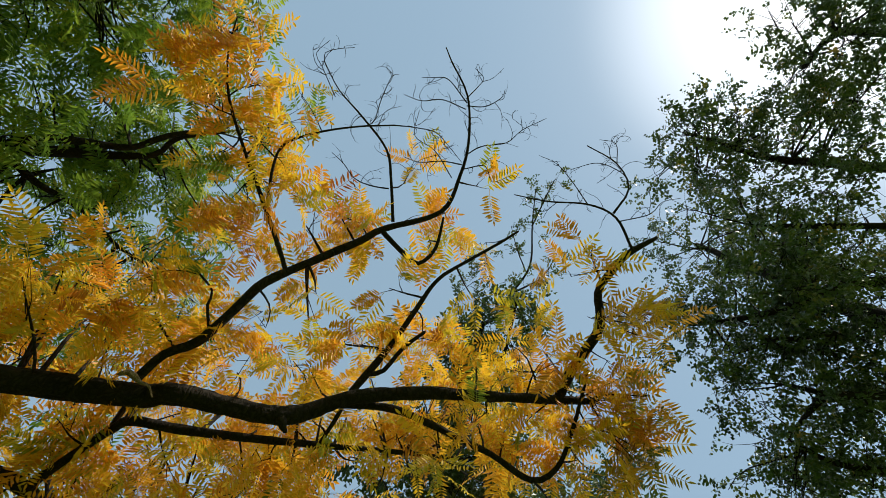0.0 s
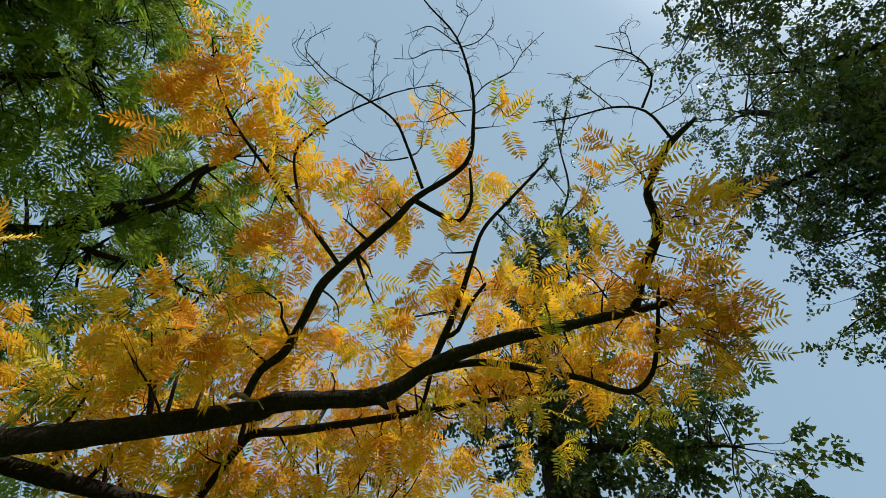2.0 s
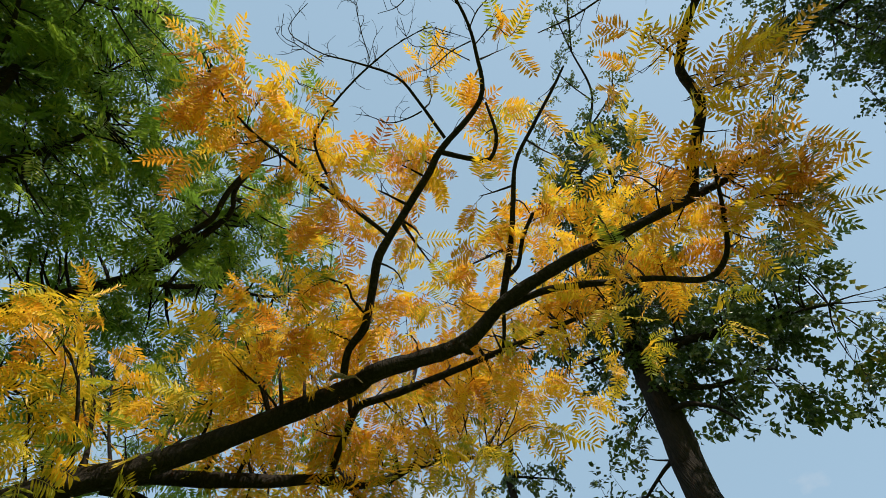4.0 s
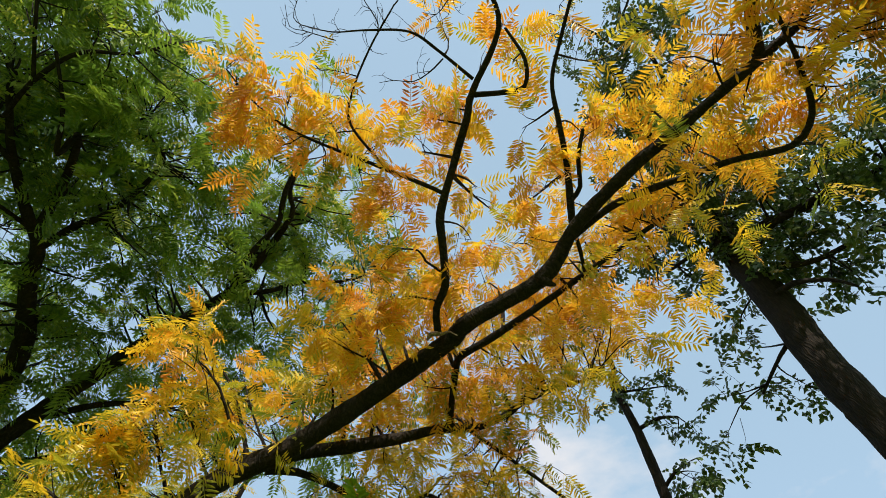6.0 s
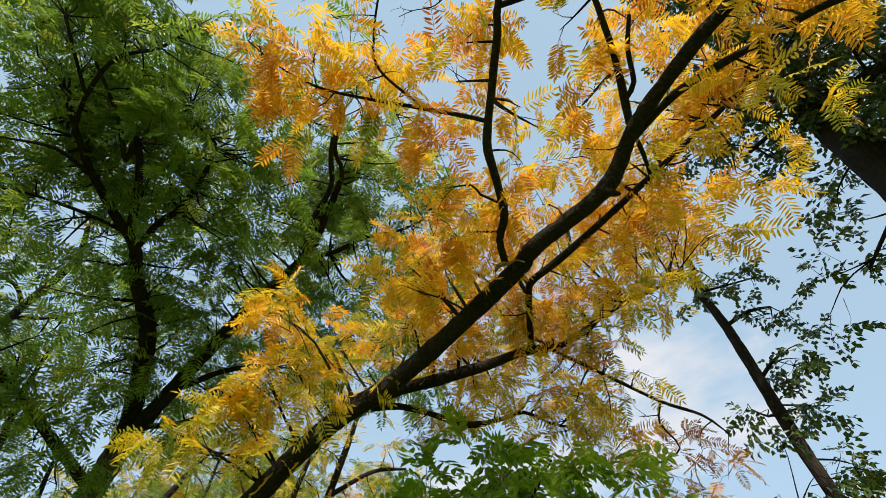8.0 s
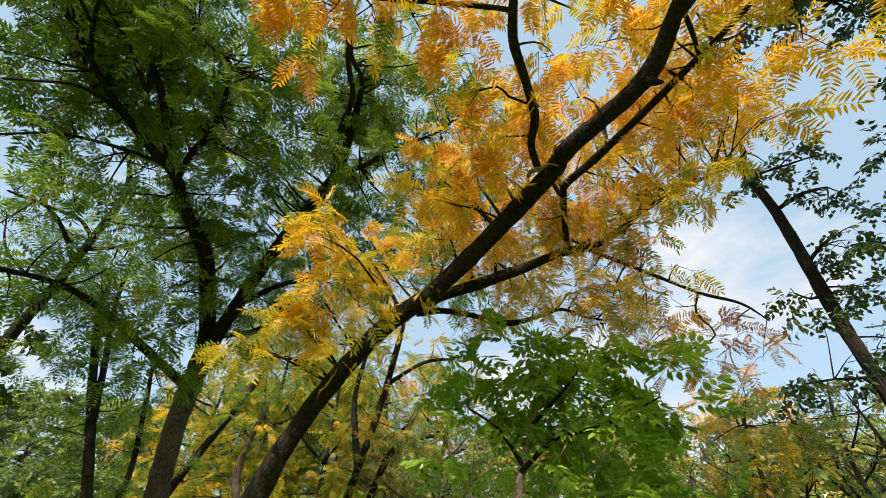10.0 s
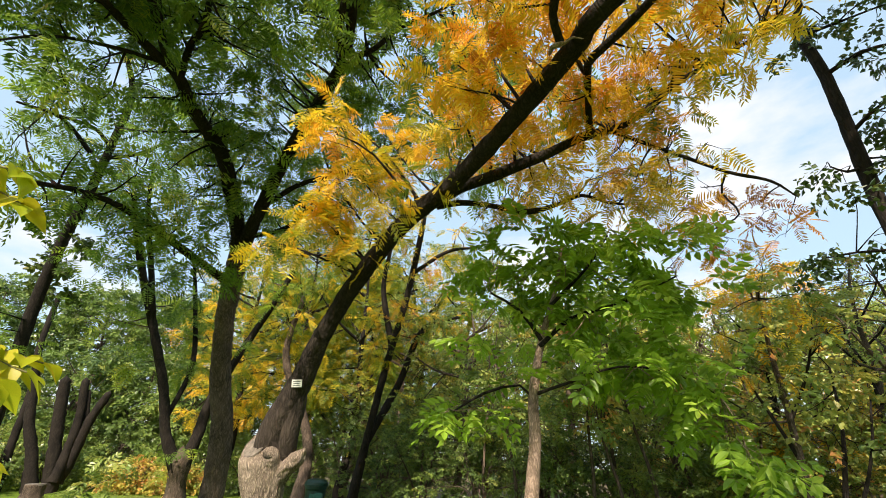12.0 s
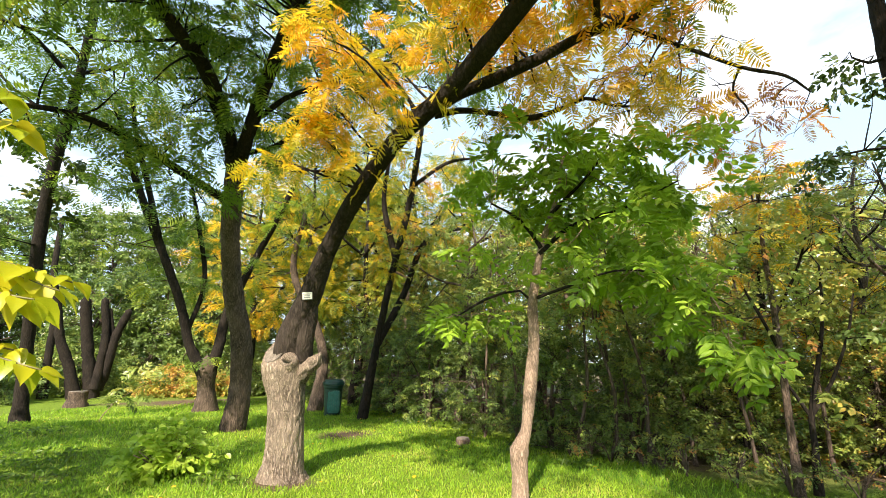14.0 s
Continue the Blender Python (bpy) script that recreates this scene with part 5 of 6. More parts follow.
def leaning_tree():
    rng = np.random.default_rng(21)
    tree = thing("leaning_tree", -2.25, 6.55, lie(-2.25, 6.55), "leaning tree with golden autumn leaves and a thick pollarded trunk", "tree")
    SAW = ((-2.47, 6.25, 1.68), (-0.42, -0.7, 0.58))
    limb(tree, [(-2.27, 6.6, -0.08, 0.4), (-2.27, 6.57, 0.1, 0.315), (-2.25, 6.54, 0.32, 0.265), (-2.25, 6.48, 0.84, 0.245), (-2.27, 6.44, 1.25, 0.26), (-2.29, 6.42, 1.5, 0.29), (-2.3, 6.41, 1.6, 0.28), (-2.28, 6.4, 1.66, 0.24), (-2.28, 6.4, 1.69, 0.15)],
         BARK_STUMP, rng, "trunk", 110, 0.025, 0.012, "thick grey-brown trunk with furrowed bark", 0.016, sawn=SAW)
    # old cuts: a slanting sawn shoulder, a healed round knot, a broken spur and a second stem grown together
    limb(tree, [(-2.36, 6.38, 1.2, 0.16), (-2.41, 6.35, 1.5, 0.19), (-2.42, 6.34, 1.75, 0.19), (-2.4, 6.34, 1.9, 0.16)], BARK_STUMP, rng, "shoulder", 60, 0.025, 0.03, "sawn-off shoulder of the trunk", 0.016, sawn=SAW)
    bm = bmesh.new()
    bmesh.ops.create_cone(bm, cap_ends=True, segments=22, radius1=0.17, radius2=0.165, depth=0.012)
    for v in bm.verts:
        v.co *= 1 + 0.06 * noise.noise(v.co * 9)
    bm.transform(Matrix.Translation((-2.42, 6.27, 1.742)) @ Vector(SAW[1]).to_track_quat("Z", "Y").to_matrix().to_4x4())
    part("cut_face", bm, WOOD_CUT, tree, "pale weathered sawn face")
    limb(tree, [(-2.2, 6.36, 1.5, 0.17), (-2.19, 6.22, 1.62, 0.13), (-2.187, 6.17, 1.65, 0.115), (-2.186, 6.15, 1.66, 0.09), (-2.186, 6.155, 1.657, 0.06), (-2.187, 6.165, 1.65, 0.04), (-2.187, 6.15, 1.66, 0.02)], BARK_STUMP, rng, "knot", 28, 0.012, 0.04, "healed round knot where a branch was cut")
    limb(tree, [(-2.15, 6.4, 1.35, 0.15), (-1.99, 6.33, 1.5, 0.1), (-1.9, 6.3, 1.57, 0.095), (-1.83, 6.28, 1.63, 0.09), (-1.79, 6.27, 1.69, 0.05), (-1.77, 6.27, 1.73, 0.02)], BARK_STUMP, rng, "spur", 40, 0.02, 0.1, "broken spur of grey wood", 0.02)
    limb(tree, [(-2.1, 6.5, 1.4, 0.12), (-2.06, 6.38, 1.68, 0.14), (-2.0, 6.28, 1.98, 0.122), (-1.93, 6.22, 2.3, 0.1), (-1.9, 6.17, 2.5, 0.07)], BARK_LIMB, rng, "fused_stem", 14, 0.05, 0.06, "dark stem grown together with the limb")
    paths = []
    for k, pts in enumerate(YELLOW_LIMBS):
        paths.append(limb(tree, pts, BARK_DARK_SHADED, rng, "limb", 40, 0.05, 0.06, "", 0.008) if k == 0 else limb(tree, pts, BARK_DARK_SHADED, rng, "limb", 9, 0.08, 0.07))
    # Lighter bark sleeve stands in for the light on the limb's foot.
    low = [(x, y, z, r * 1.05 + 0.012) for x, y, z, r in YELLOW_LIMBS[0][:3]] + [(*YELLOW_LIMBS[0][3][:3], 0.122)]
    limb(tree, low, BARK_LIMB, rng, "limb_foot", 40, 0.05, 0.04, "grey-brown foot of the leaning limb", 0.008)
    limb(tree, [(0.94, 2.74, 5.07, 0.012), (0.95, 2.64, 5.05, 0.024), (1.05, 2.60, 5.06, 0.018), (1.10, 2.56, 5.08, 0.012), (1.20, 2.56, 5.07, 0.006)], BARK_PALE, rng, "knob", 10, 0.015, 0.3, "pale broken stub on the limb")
    limb(tree, [(1.76, 1.7, 5.24, 0.045), (1.82, 1.68, 5.17, 0.035), (1.85, 1.66, 5.14, 0.02)], BARK_DARK_SHADED, rng, "knob", 8, 0.04, 0.12)
    bare = [limb(tree, pts, BARK_DARK_SHADED, rng, "bare_branch", 5, 0.05, 0.05) for pts in BARE_BRANCHES]
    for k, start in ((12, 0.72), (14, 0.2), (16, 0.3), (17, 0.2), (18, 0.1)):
        bare.append(paths[k][int(start * len(paths[k])):])
    tagged(many_tubes("bare_twig", bare_twigs(bare, rng), 3, BARK_DARK_SHADED, tree, rng), "thin crooked leafless twigs", kind="stuff")
    # Tints carry the light: yellower on sunlit sides, deeper orange on shaded undersides.
    dress(tree, paths, YELLOW_BACK, FEATHER, LEAF_YELLOW, BARK_DARK_SHADED, rng, 58, (0.34, 0.5), (0.44, 0.15), 0.3, twig_r=0.011, crown_label="green-yellow leaves of the upper crown")
    dress(tree, paths, YELLOW_MID + YELLOW_SIDE, FEATHER, LEAF_YELLOW, BARK_DARK_SHADED, rng, 145, (0.3, 0.46), (0.3, 0.14), 0.42, twig_r=0.012, crown_label="golden-yellow feather-shaped leaves low in the crown, tinted brighter as if front-lit")
    dress(tree, paths, YELLOW_NORTH, FEATHER, LEAF_YELLOW, BARK_DARK_SHADED, rng, 105, (0.26, 0.4), (0.25, 0.12), 0.42, twig_r=0.01, crown_label="yellow feather-shaped leaves on the side limbs, tinted clear as if sunlit")
    dress(tree, paths, YELLOW_LOW + YELLOW_OUT, FEATHER, LEAF_YELLOW, BARK_DARK_SHADED, rng, 138, (0.3, 0.46), (0.48, 0.16), 0.4, twig_r=0.009, crown_label="golden feather-shaped leaves on the long limb, tinted orange as if in shade")
    dress(tree, paths, YELLOW_TIP, FEATHER, LEAF_AMBER_SHADED, BARK_DARK_SHADED, rng, 110, (0.28, 0.44), (0.42, 0.2), 0.4, twig_r=0.006, crown_label="amber-brown feather-shaped leaves at the limb's end, darkened as if in shade")
    tufts = grow([paths[13], paths[4], paths[6]], rng, 0.35, (0.15, 0.45), (0.14, 0.22), 0.5, 0.25)
    dress(tree, paths, YELLOW_TOP + tufts, FEATHER, LEAF_YELLOW, BARK_DARK_SHADED, rng, 135, (0.3, 0.46), (0.48, 0.18), 0.4, twig_r=0.012, crown_label="golden-yellow and orange feather-shaped leaves")
    dress(tree, paths[10:12], BROWN_SIDE, FEATHER, LEAF_YELLOW, BARK_DARK_SHADED, rng, 110, (0.18, 0.3), (0.72, 0.13), 0.4, crown_label="sparse rust-brown leaves")
    plate = thing("name_plate", -1.93, 6.02, 2.5, "small white plate with dark lines of writing on the leaning trunk", "sign")
    bm = bmesh.new()
    box = bmesh.ops.create_cube(bm, size=1)["verts"]
    m = pose(-1.93, 5.985, 2.52, 10, 0, -12)
    for v in box:
        v.co = m @ Vector((v.co.x * 0.15, v.co.y * 0.012, v.co.z * 0.1))
    bmesh.ops.bevel(bm, geom=bm.edges[:], offset=0.002, affect="EDGES")
    board = part("board", bm, PLATE, plate)
    for z, w in ((0.025, 0.11), (0.0, 0.09), (-0.025, 0.1)):
        bm = bmesh.new()
        for v in bmesh.ops.create_cube(bm, size=1)["verts"]:
            v.co = m @ Vector((v.co.x * w, v.co.y * 0.003 - 0.0075, v.co.z * 0.009 + z))
        part("writing_bar", bm, INK, board)


leaning_tree()


# ---- the green tree behind it ----
def green_tree():
    rng = np.random.default_rng(31)
    tree = thing("green_tree", -4.93, 10.65, lie(-4.93, 10.65), "tall green tree with fine feathery leaves and a dark forked trunk", "tree")
    limb(tree, GREEN_TRUNK, BARK_GREY, rng, "trunk", 60, 0.05, 0.03, "dark forked trunk with rough bark", 0.022, (9.0, 1.6))
    # Limbs darker than the trunk: crown shade is put into their bark colour.
    paths = [limb(tree, pts, BARK_DARK_SHADED, rng, "limb", 11, 0.12, 0.06) for pts in GREEN_LIMBS]
    clumps = grow(paths[:12], rng, 0.122, (0.5, 2.2), (0.3, 0.55), 0.9, 0.15, (-0.3, 0.5)) + grow(paths[12:], rng, 0.35, (0.2, 0.9), (0.25, 0.45), 0.3, 0.2)
    clumps += GREEN_CLUMPS
    dress(tree, paths, clumps, FEATHER_FINE, LEAF_GREEN, BARK_DARK_SHADED, rng, 43, (0.44, 0.64), (0.53, 0.2), 0.25, twig_r=0.014, crown_label="dense green feathery leaves with some yellow")


green_tree()


# ---- other standing trees ----
def standing_tree(name, label, trunk, limbs, bark, kinds, leaf_mat, seed, every, spread, radius, per_area, size, tint, extra=(), trunk_sides=14, rise=0.3, from_=0.3, sag=0.3, drift=(0.0, 0.0)):
    rng = np.random.default_rng(seed)
    x, y = trunk[0][:2]
    dz = lie(x, y) - 0.05 - trunk[0][2]
    tree = thing(name, x, y, lie(x, y), label, "tree")
    trunk = [(trunk[0][0], trunk[0][1], trunk[0][2] + dz, trunk[0][3] * 1.25)] + list(trunk)[1:]
    paths = [limb(tree, trunk, bark, rng, "trunk", trunk_sides, 0.14, 0.05)]
    for pts in limbs:
        # Limbs always take the shade-darkened bark, whatever the trunk has.
        paths.append(limb(tree, pts, BARK_DARK_SHADED, rng, "limb", 8, 0.16, 0.06))
    clumps = grow(paths, rng, every, spread, radius, rise, from_, drift) + list(extra)
    dress(tree, paths, clumps, kinds, leaf_mat, bark, rng, per_area, size, tint, sag, twig_r=0.012)
    return tree


standing_tree("sapling", "young tree with a pale crooked trunk and broad green leaves", SAPLING, SAPLING_LIMBS, BARK_PALE, FEATHER_BROAD := [feather_leaf(rng, p, 0.38, 0.18, 58, s) for p, s in ((4, 0.15), (5, 0.3), (4, 0.4))], LEAF_BROAD, 41, 9.0, (0.2, 0.5), (0.2, 0.3), 104, (0.28, 0.42), (0.48, 0.24), SAPLING_CLUMPS, rise=0.2, from_=0.6)
standing_tree("twin_trunk_tree", "twin-trunked tree with dark bark and thin green foliage", TWIN, TWIN_LIMBS, BARK_GREY, FEATHER_FINE, LEAF_GREEN, 42, 0.42, (0.3, 1.8), (0.35, 0.6), 34, (0.5, 0.72), (0.6, 0.2), from_=0.35)
edge_tree = standing_tree("edge_tree", "slender tree with dark bark and drooping green leaves", EDGE, EDGE_LIMBS, BARK_DARK_SHADED, FEATHER_FINE, LEAF_GREEN, 43, 0.36, (0.3, 2.0), (0.35, 0.6), 34, (0.5, 0.72), (0.5, 0.17), from_=0.35)
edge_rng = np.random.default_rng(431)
dress(edge_tree, [curve_points(EDGE, 0.3)], EDGE_LOW, SPRIG_WIDE, LEAF_DARK, BARK_DARK_SHADED, edge_rng, 60, (0.34, 0.46), (0.6, 0.15), 0.4, crown_label="dark broad leaves on low shoots along the trunk")
stout = standing_tree("stout_tree", "tall tree with a stout dark trunk and broad green leaves", STOUT, STOUT_LIMBS, BARK_DARK_SHADED, SPRIG, LEAF_DARK, 44, 0.24, (0.3, 1.4), (0.28, 0.48), 85, (0.3, 0.42), (0.6, 0.16), STOUT_CLUMPS, from_=0.55, sag=0.5)
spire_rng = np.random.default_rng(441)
SPIRE_PATHS = [limb(stout, pts, BARK_DARK_SHADED, spire_rng, "limb", 7, 0.2, 0.06) for pts in [SPIRE] + SPIRE_LIMBS]
dress(stout, SPIRE_PATHS, SPIRE_CLUMPS, SPRIG, LEAF_DARK, BARK_DARK_SHADED, spire_rng, 60, (0.2, 0.3), (0.8, 0.12), 0.3, twig_r=0.009, crown_label="sparse small grey-green leaves of the thin top")
standing_tree("bare_topped_tree", "thin leaning tree with a bare top and sparse leaves", THIN, THIN_LIMBS, BARK_DARK_SHADED, SPRIG, LEAF_DARK, 45, 0.75, (0.2, 0.8), (0.22, 0.36), 120, (0.24, 0.34), (0.55, 0.12), THIN_CLUMPS, from_=0.45, sag=0.5, drift=(0.9, -0.7))
standing_tree("poplar", "tall dense tree with small round dark-green leaves", POPLAR, POPLAR_LIMBS, BARK_DARK_SHADED, SPRIG_ROUND, LEAF_DARK, 46, 0.13, (0.3, 1.5), (0.35, 0.6), 130, (0.22, 0.32), (0.55, 0.17), POPLAR_CLUMPS + POPLAR_LOW + POPLAR_HIGH, from_=0.2)
pole = standing_tree("pole_tree", "thin upright young tree with green leaves at the wood's edge", POLE_A, POLE_A_LIMBS, BARK_GREY, SPRIG, LEAF_FOREST, 51, 0.6, (0.3, 0.9), (0.25, 0.4), 70, (0.26, 0.4), (0.72, 0.14), from_=0.45)
pole_rng = np.random.default_rng(511)
dress(pole, [curve_points(p, 0.2) for p in [POLE_A] + POLE_A_LIMBS], POLE_CLUMPS, FEATHER_FINE, LEAF_YELLOW, BARK_DARK_SHADED, pole_rng, 75, (0.22, 0.34), (0.3, 0.2), 0.3, twig_r=0.007, crown_label="thin gold and yellow-green leaves")
bare_pole = standing_tree("bare_sapling", "bare grey sapling with thin leafless twigs behind the wood's edge", BARE_POLE, BARE_POLE_LIMBS, BARK_GREY, SPRIG, LEAF_FOREST, 53, 2.5, (0.2, 0.5), (0.15, 0.22), 40, (0.14, 0.2), (0.75, 0.16), from_=0.5)
tagged(many_tubes("bare_twig", bare_twigs([curve_points(p, 0.2) for p in [BARE_POLE[2:]] + BARE_POLE_LIMBS], pole_rng, 0.16, (0.4, 1.3), 0.007), 3, BARK_GREY, bare_pole, pole_rng), kind="stuff")
standing_tree("forked_sapling", "thin dark sapling forked like a Y at the wood's edge", POLE_B, POLE_B_LIMBS, BARK_DARK_SHADED, SPRIG, LEAF_FOREST, 52, 0.6, (0.3, 0.9), (0.25, 0.4), 70, (0.26, 0.4), (0.75, 0.16), from_=0.6)
standing_tree("leaning_wood_tree", "dark leaning tree with yellowing leaves at the wood's edge", LEAN_A, LEAN_A_LIMBS, BARK_DARK_SHADED, FEATHER_FINE, LEAF_YELLOW, 47, 0.3, (0.3, 1.5), (0.3, 0.5), 50, (0.3, 0.42), (0.25, 0.22), from_=0.4)
standing_tree("slim_wood_tree", "slim dark tree with green-yellow leaves behind the bin", LEAN_B, [], BARK_GREY, FEATHER_FINE, LEAF_YELLOW, 48, 0.3, (0.3, 1.2), (0.3, 0.5), 50, (0.3, 0.42), (0.15, 0.15), from_=0.5)


# ---- wood and hedges in the distance ----
def wood_tree(name, label, x, y, height, wide, clear, mat, seed, tint, density=1.0, bark=None, size=(0.32, 0.5), kinds=None, slim=1.0, per_area=60):
    """A free-standing tree of the wood: trunk, rising limbs, crown of leafy shoots."""
    rng = np.random.default_rng(seed)
    z = lie(x, y)
    tree = thing(name, x, y, z, label, "tree", "trees of the wood")
    bark = bark or BARK_GREY
    tip = np.array((x + rng.uniform(-0.6, 0.6), y + rng.uniform(-0.6, 0.6), z + height * 0.92))
    base = np.array((x, y, z - 0.05))
    r0 = (0.012 * height + 0.03) * slim
    mids = [base + (tip - base) * s + np.append(rng.normal(0, 0.05 * height * 0.3, 2), 0) * (s < 1) * (s > 0) for s in (0, 0.05, 0.3, 0.55, 0.8, 1)]
    paths = [limb(tree, [(*m, r) for m, r in zip(mids, (r0 * 1.4, r0, r0 * 0.85, r0 * 0.6, r0 * 0.35, 0.01))], bark, rng, "trunk", 9, 0.3)]
    for _ in range(int(5 + height * 0.6)):
        s = rng.uniform(clear, 0.85)
        a = base + (tip - base) * s
        ang = rng.uniform(0, 2 * math.pi)
        out = wide * rng.uniform(0.5, 0.95) * math.sin(math.pi * (0.25 + 0.7 * (s - clear) / (1 - clear)))
        e = a + np.array((math.cos(ang) * out, math.sin(ang) * out, out * rng.uniform(0.3, 0.9)))
        b = (a + e) / 2 + (0, 0, -0.1 * out)
        paths.append(limb(tree, [(*a, r0 * 0.4), (*b, r0 * 0.28), (*e, 0.008)], bark, rng, "limb", 6, 0.3))
    clumps = []
    for _ in range(int(density * (10 + 7.5 * wide * wide * height * (1 - clear) / 3))):
        u = rng.random()
        zz = clear + (1.02 - clear) * u
        rad = wide * math.sqrt(max(0.02, math.sin(math.pi * (0.12 + 0.83 * u)))) * rng.uniform(0.35, 1.0) ** 0.6
        ang = rng.uniform(0, 2 * math.pi)
        c = base + (tip - base) * zz
        clumps.append((c[0] + math.cos(ang) * rad, c[1] + math.sin(ang) * rad, c[2] + rng.normal(0, 0.2), rng.uniform(0.3, 0.55)))
    dress(tree, paths, clumps, kinds or SPRIG, mat, bark, rng, per_area, size, tint, 0.25, twig_r=0.01)


def shrub(name, label, x, y, height, wide, mat, seed, tint, count, kinds, size, per_area=70):
    rng = np.random.default_rng(seed)
    z = lie(x, y)
    bush = thing(name, x, y, z, label, "shrub", "shrubs")
    paths = []
    for _ in range(6):
        ang, out = rng.uniform(0, 2 * math.pi), rng.uniform(0.2, 0.8) * wide
        e = np.array((x + math.cos(ang) * out, y + math.sin(ang) * out, z + height * rng.uniform(0.5, 0.95)))
        m = np.array((x + math.cos(ang) * out * 0.3, y + math.sin(ang) * out * 0.3, z + height * 0.4))
        paths.append(limb(bush, [(x, y, z - 0.05, 0.008 + 0.011 * height), (*m, 0.006 + 0.008 * height), (*e, 0.006)], BARK_GREY, rng, "stem", 6, 0.2))
    clumps = []
    for _ in range(count):
        ang, u = rng.uniform(0, 2 * math.pi), rng.random()
        rad = wide * math.sqrt(rng.random()) * math.sqrt(max(0.05, 1 - (2 * u - 0.8) ** 2 / 1.5))
        clumps.append((x + math.cos(ang) * rad, y + math.sin(ang) * rad, z + 0.12 + height * u * 0.95, rng.uniform(0.22, 0.4) * min(1, wide)))
    dress(bush, paths, clumps, kinds, mat, BARK_GREY, rng, per_area, size, tint, 0.2, twig_r=0.006)


# Trees kept out of view, added only to throw shade on the left lawn.
for k, (x, y, h, w) in enumerate([(-8.9, 3.2, 7.2, 2.2), (-11.4, 4.6, 6.4, 2.0), (-6.6, 0.8, 7.0, 1.6)]):
    wood_tree("unseen_shade_tree", "unseen round-crowned green tree added to shade the lawn", x, y, h, w, 0.42, LEAF_GREEN, 300 + k, (0.5, 0.15), 1.5)
for k, (x, y, h, w, c, t) in enumerate([
    (0.5, 13.2, 7.0, 2.2, 0.3, 0.5), (3.0, 11.5, 6.6, 2.0, 0.35, 0.5), (5.5, 10.4, 6.8, 2.0, 0.35, 0.5), (8.0, 9.2, 6.0, 1.9, 0.35, 0.6),
    (10.5, 9.0, 6.4, 2.2, 0.3, 0.55), (2.0, 15.5, 8.0, 2.6, 0.25, 0.5), (5.5, 15.0, 7.8, 2.6, 0.25, 0.55), (9.0, 13.5, 7.6, 2.6, 0.2, 0.55),
    (12.5, 12.0, 7.0, 2.6, 0.2, 0.6), (-1.5, 17.5, 8.5, 2.6, 0.25, 0.6), (16.0, 14.0, 8.0, 3.0, 0.2, 0.5), (7.3, 6.6, 5.2, 1.6, 0.3, 0.55)]):
    wood_tree("wood_tree", "slender wood tree with dense green and yellowing leaves", x, y, h, w, c, LEAF_FOREST, 100 + k, (t + 0.1, 0.17), 0.85, size=(0.2, 0.3), per_area=95)
for k, (x, y, h, w, t) in enumerate([(-3.4, 17.2, 11.0, 2.5, 0.06), (-6.3, 18.6, 13.0, 2.8, 0.16), (-0.8, 20.5, 13.0, 3.0, 0.1), (-9.8, 21.0, 12.5, 2.8, 0.3), (-3.6, 21.5, 14.5, 3.0, 0.12), (1.5, 19.0, 12.0, 2.8, 0.08), (7.4, 10.2, 6.8, 1.7, 0.42)]):
    wood_tree("yellowing_tree", "slender wood tree with thin yellow and green feathery leaves", x, y, h, w, 0.28, LEAF_YELLOW, 160 + k, (max(0.0, t - 0.06), 0.15), 0.62, size=(0.44, 0.66), kinds=FEATHER_FINE, bark=BARK_DARK_SHADED)
for k, (x, y, h, w) in enumerate([(2.4, 8.3, 4.6, 0.8), (3.0, 7.9, 4.2, 0.7), (3.6, 7.6, 5.0, 0.9), (4.3, 7.9, 4.4, 0.8), (4.9, 7.3, 4.0, 0.7), (5.4, 7.8, 4.8, 0.9), (1.6, 9.9, 4.8, 0.8), (0.9, 10.3, 4.4, 0.8), (6.1, 7.2, 4.4, 0.8), (6.9, 7.1, 4.2, 0.8), (3.3, 8.6, 5.2, 0.9), (4.6, 8.8, 5.4, 1.0)]):
    wood_tree("edge_sapling", "thin straight sapling with a little foliage at the wood's edge", x, y, h, w, 0.55, LEAF_FOREST, 240 + k, (0.6, 0.17), 1.4, size=(0.2, 0.32), slim=0.42)
for k, (x, y, h, w) in enumerate([(-5, 25, 14, 3.4), (-9.5, 27, 13.5, 3.6), (-14, 29, 12.5, 3.6), (-19, 30, 12.5, 3.8), (-24, 30, 13, 3.8), (-29, 27, 12.5, 3.8), (-33, 23, 12.5, 3.8), (-21, 25.5, 7.5, 2.8), (-17.5, 26.5, 7.0, 2.6), (-25, 24, 7.5, 2.8), (-13.5, 25.5, 7.0, 2.6), (-28, 21, 8, 2.8), (-1.5, 25, 9, 3.2), (4, 24, 10, 3.4), (11, 22, 10, 3.6), (18, 20, 10, 3.8)]):
    wood_tree("far_tree", "distant bushy tree with light green leaves", x, y, h, w, 0.12, LEAF_FOREST, 140 + k, (0.32 if x < -8 else 0.45, 0.16), 0.75, size=(0.5, 0.8))
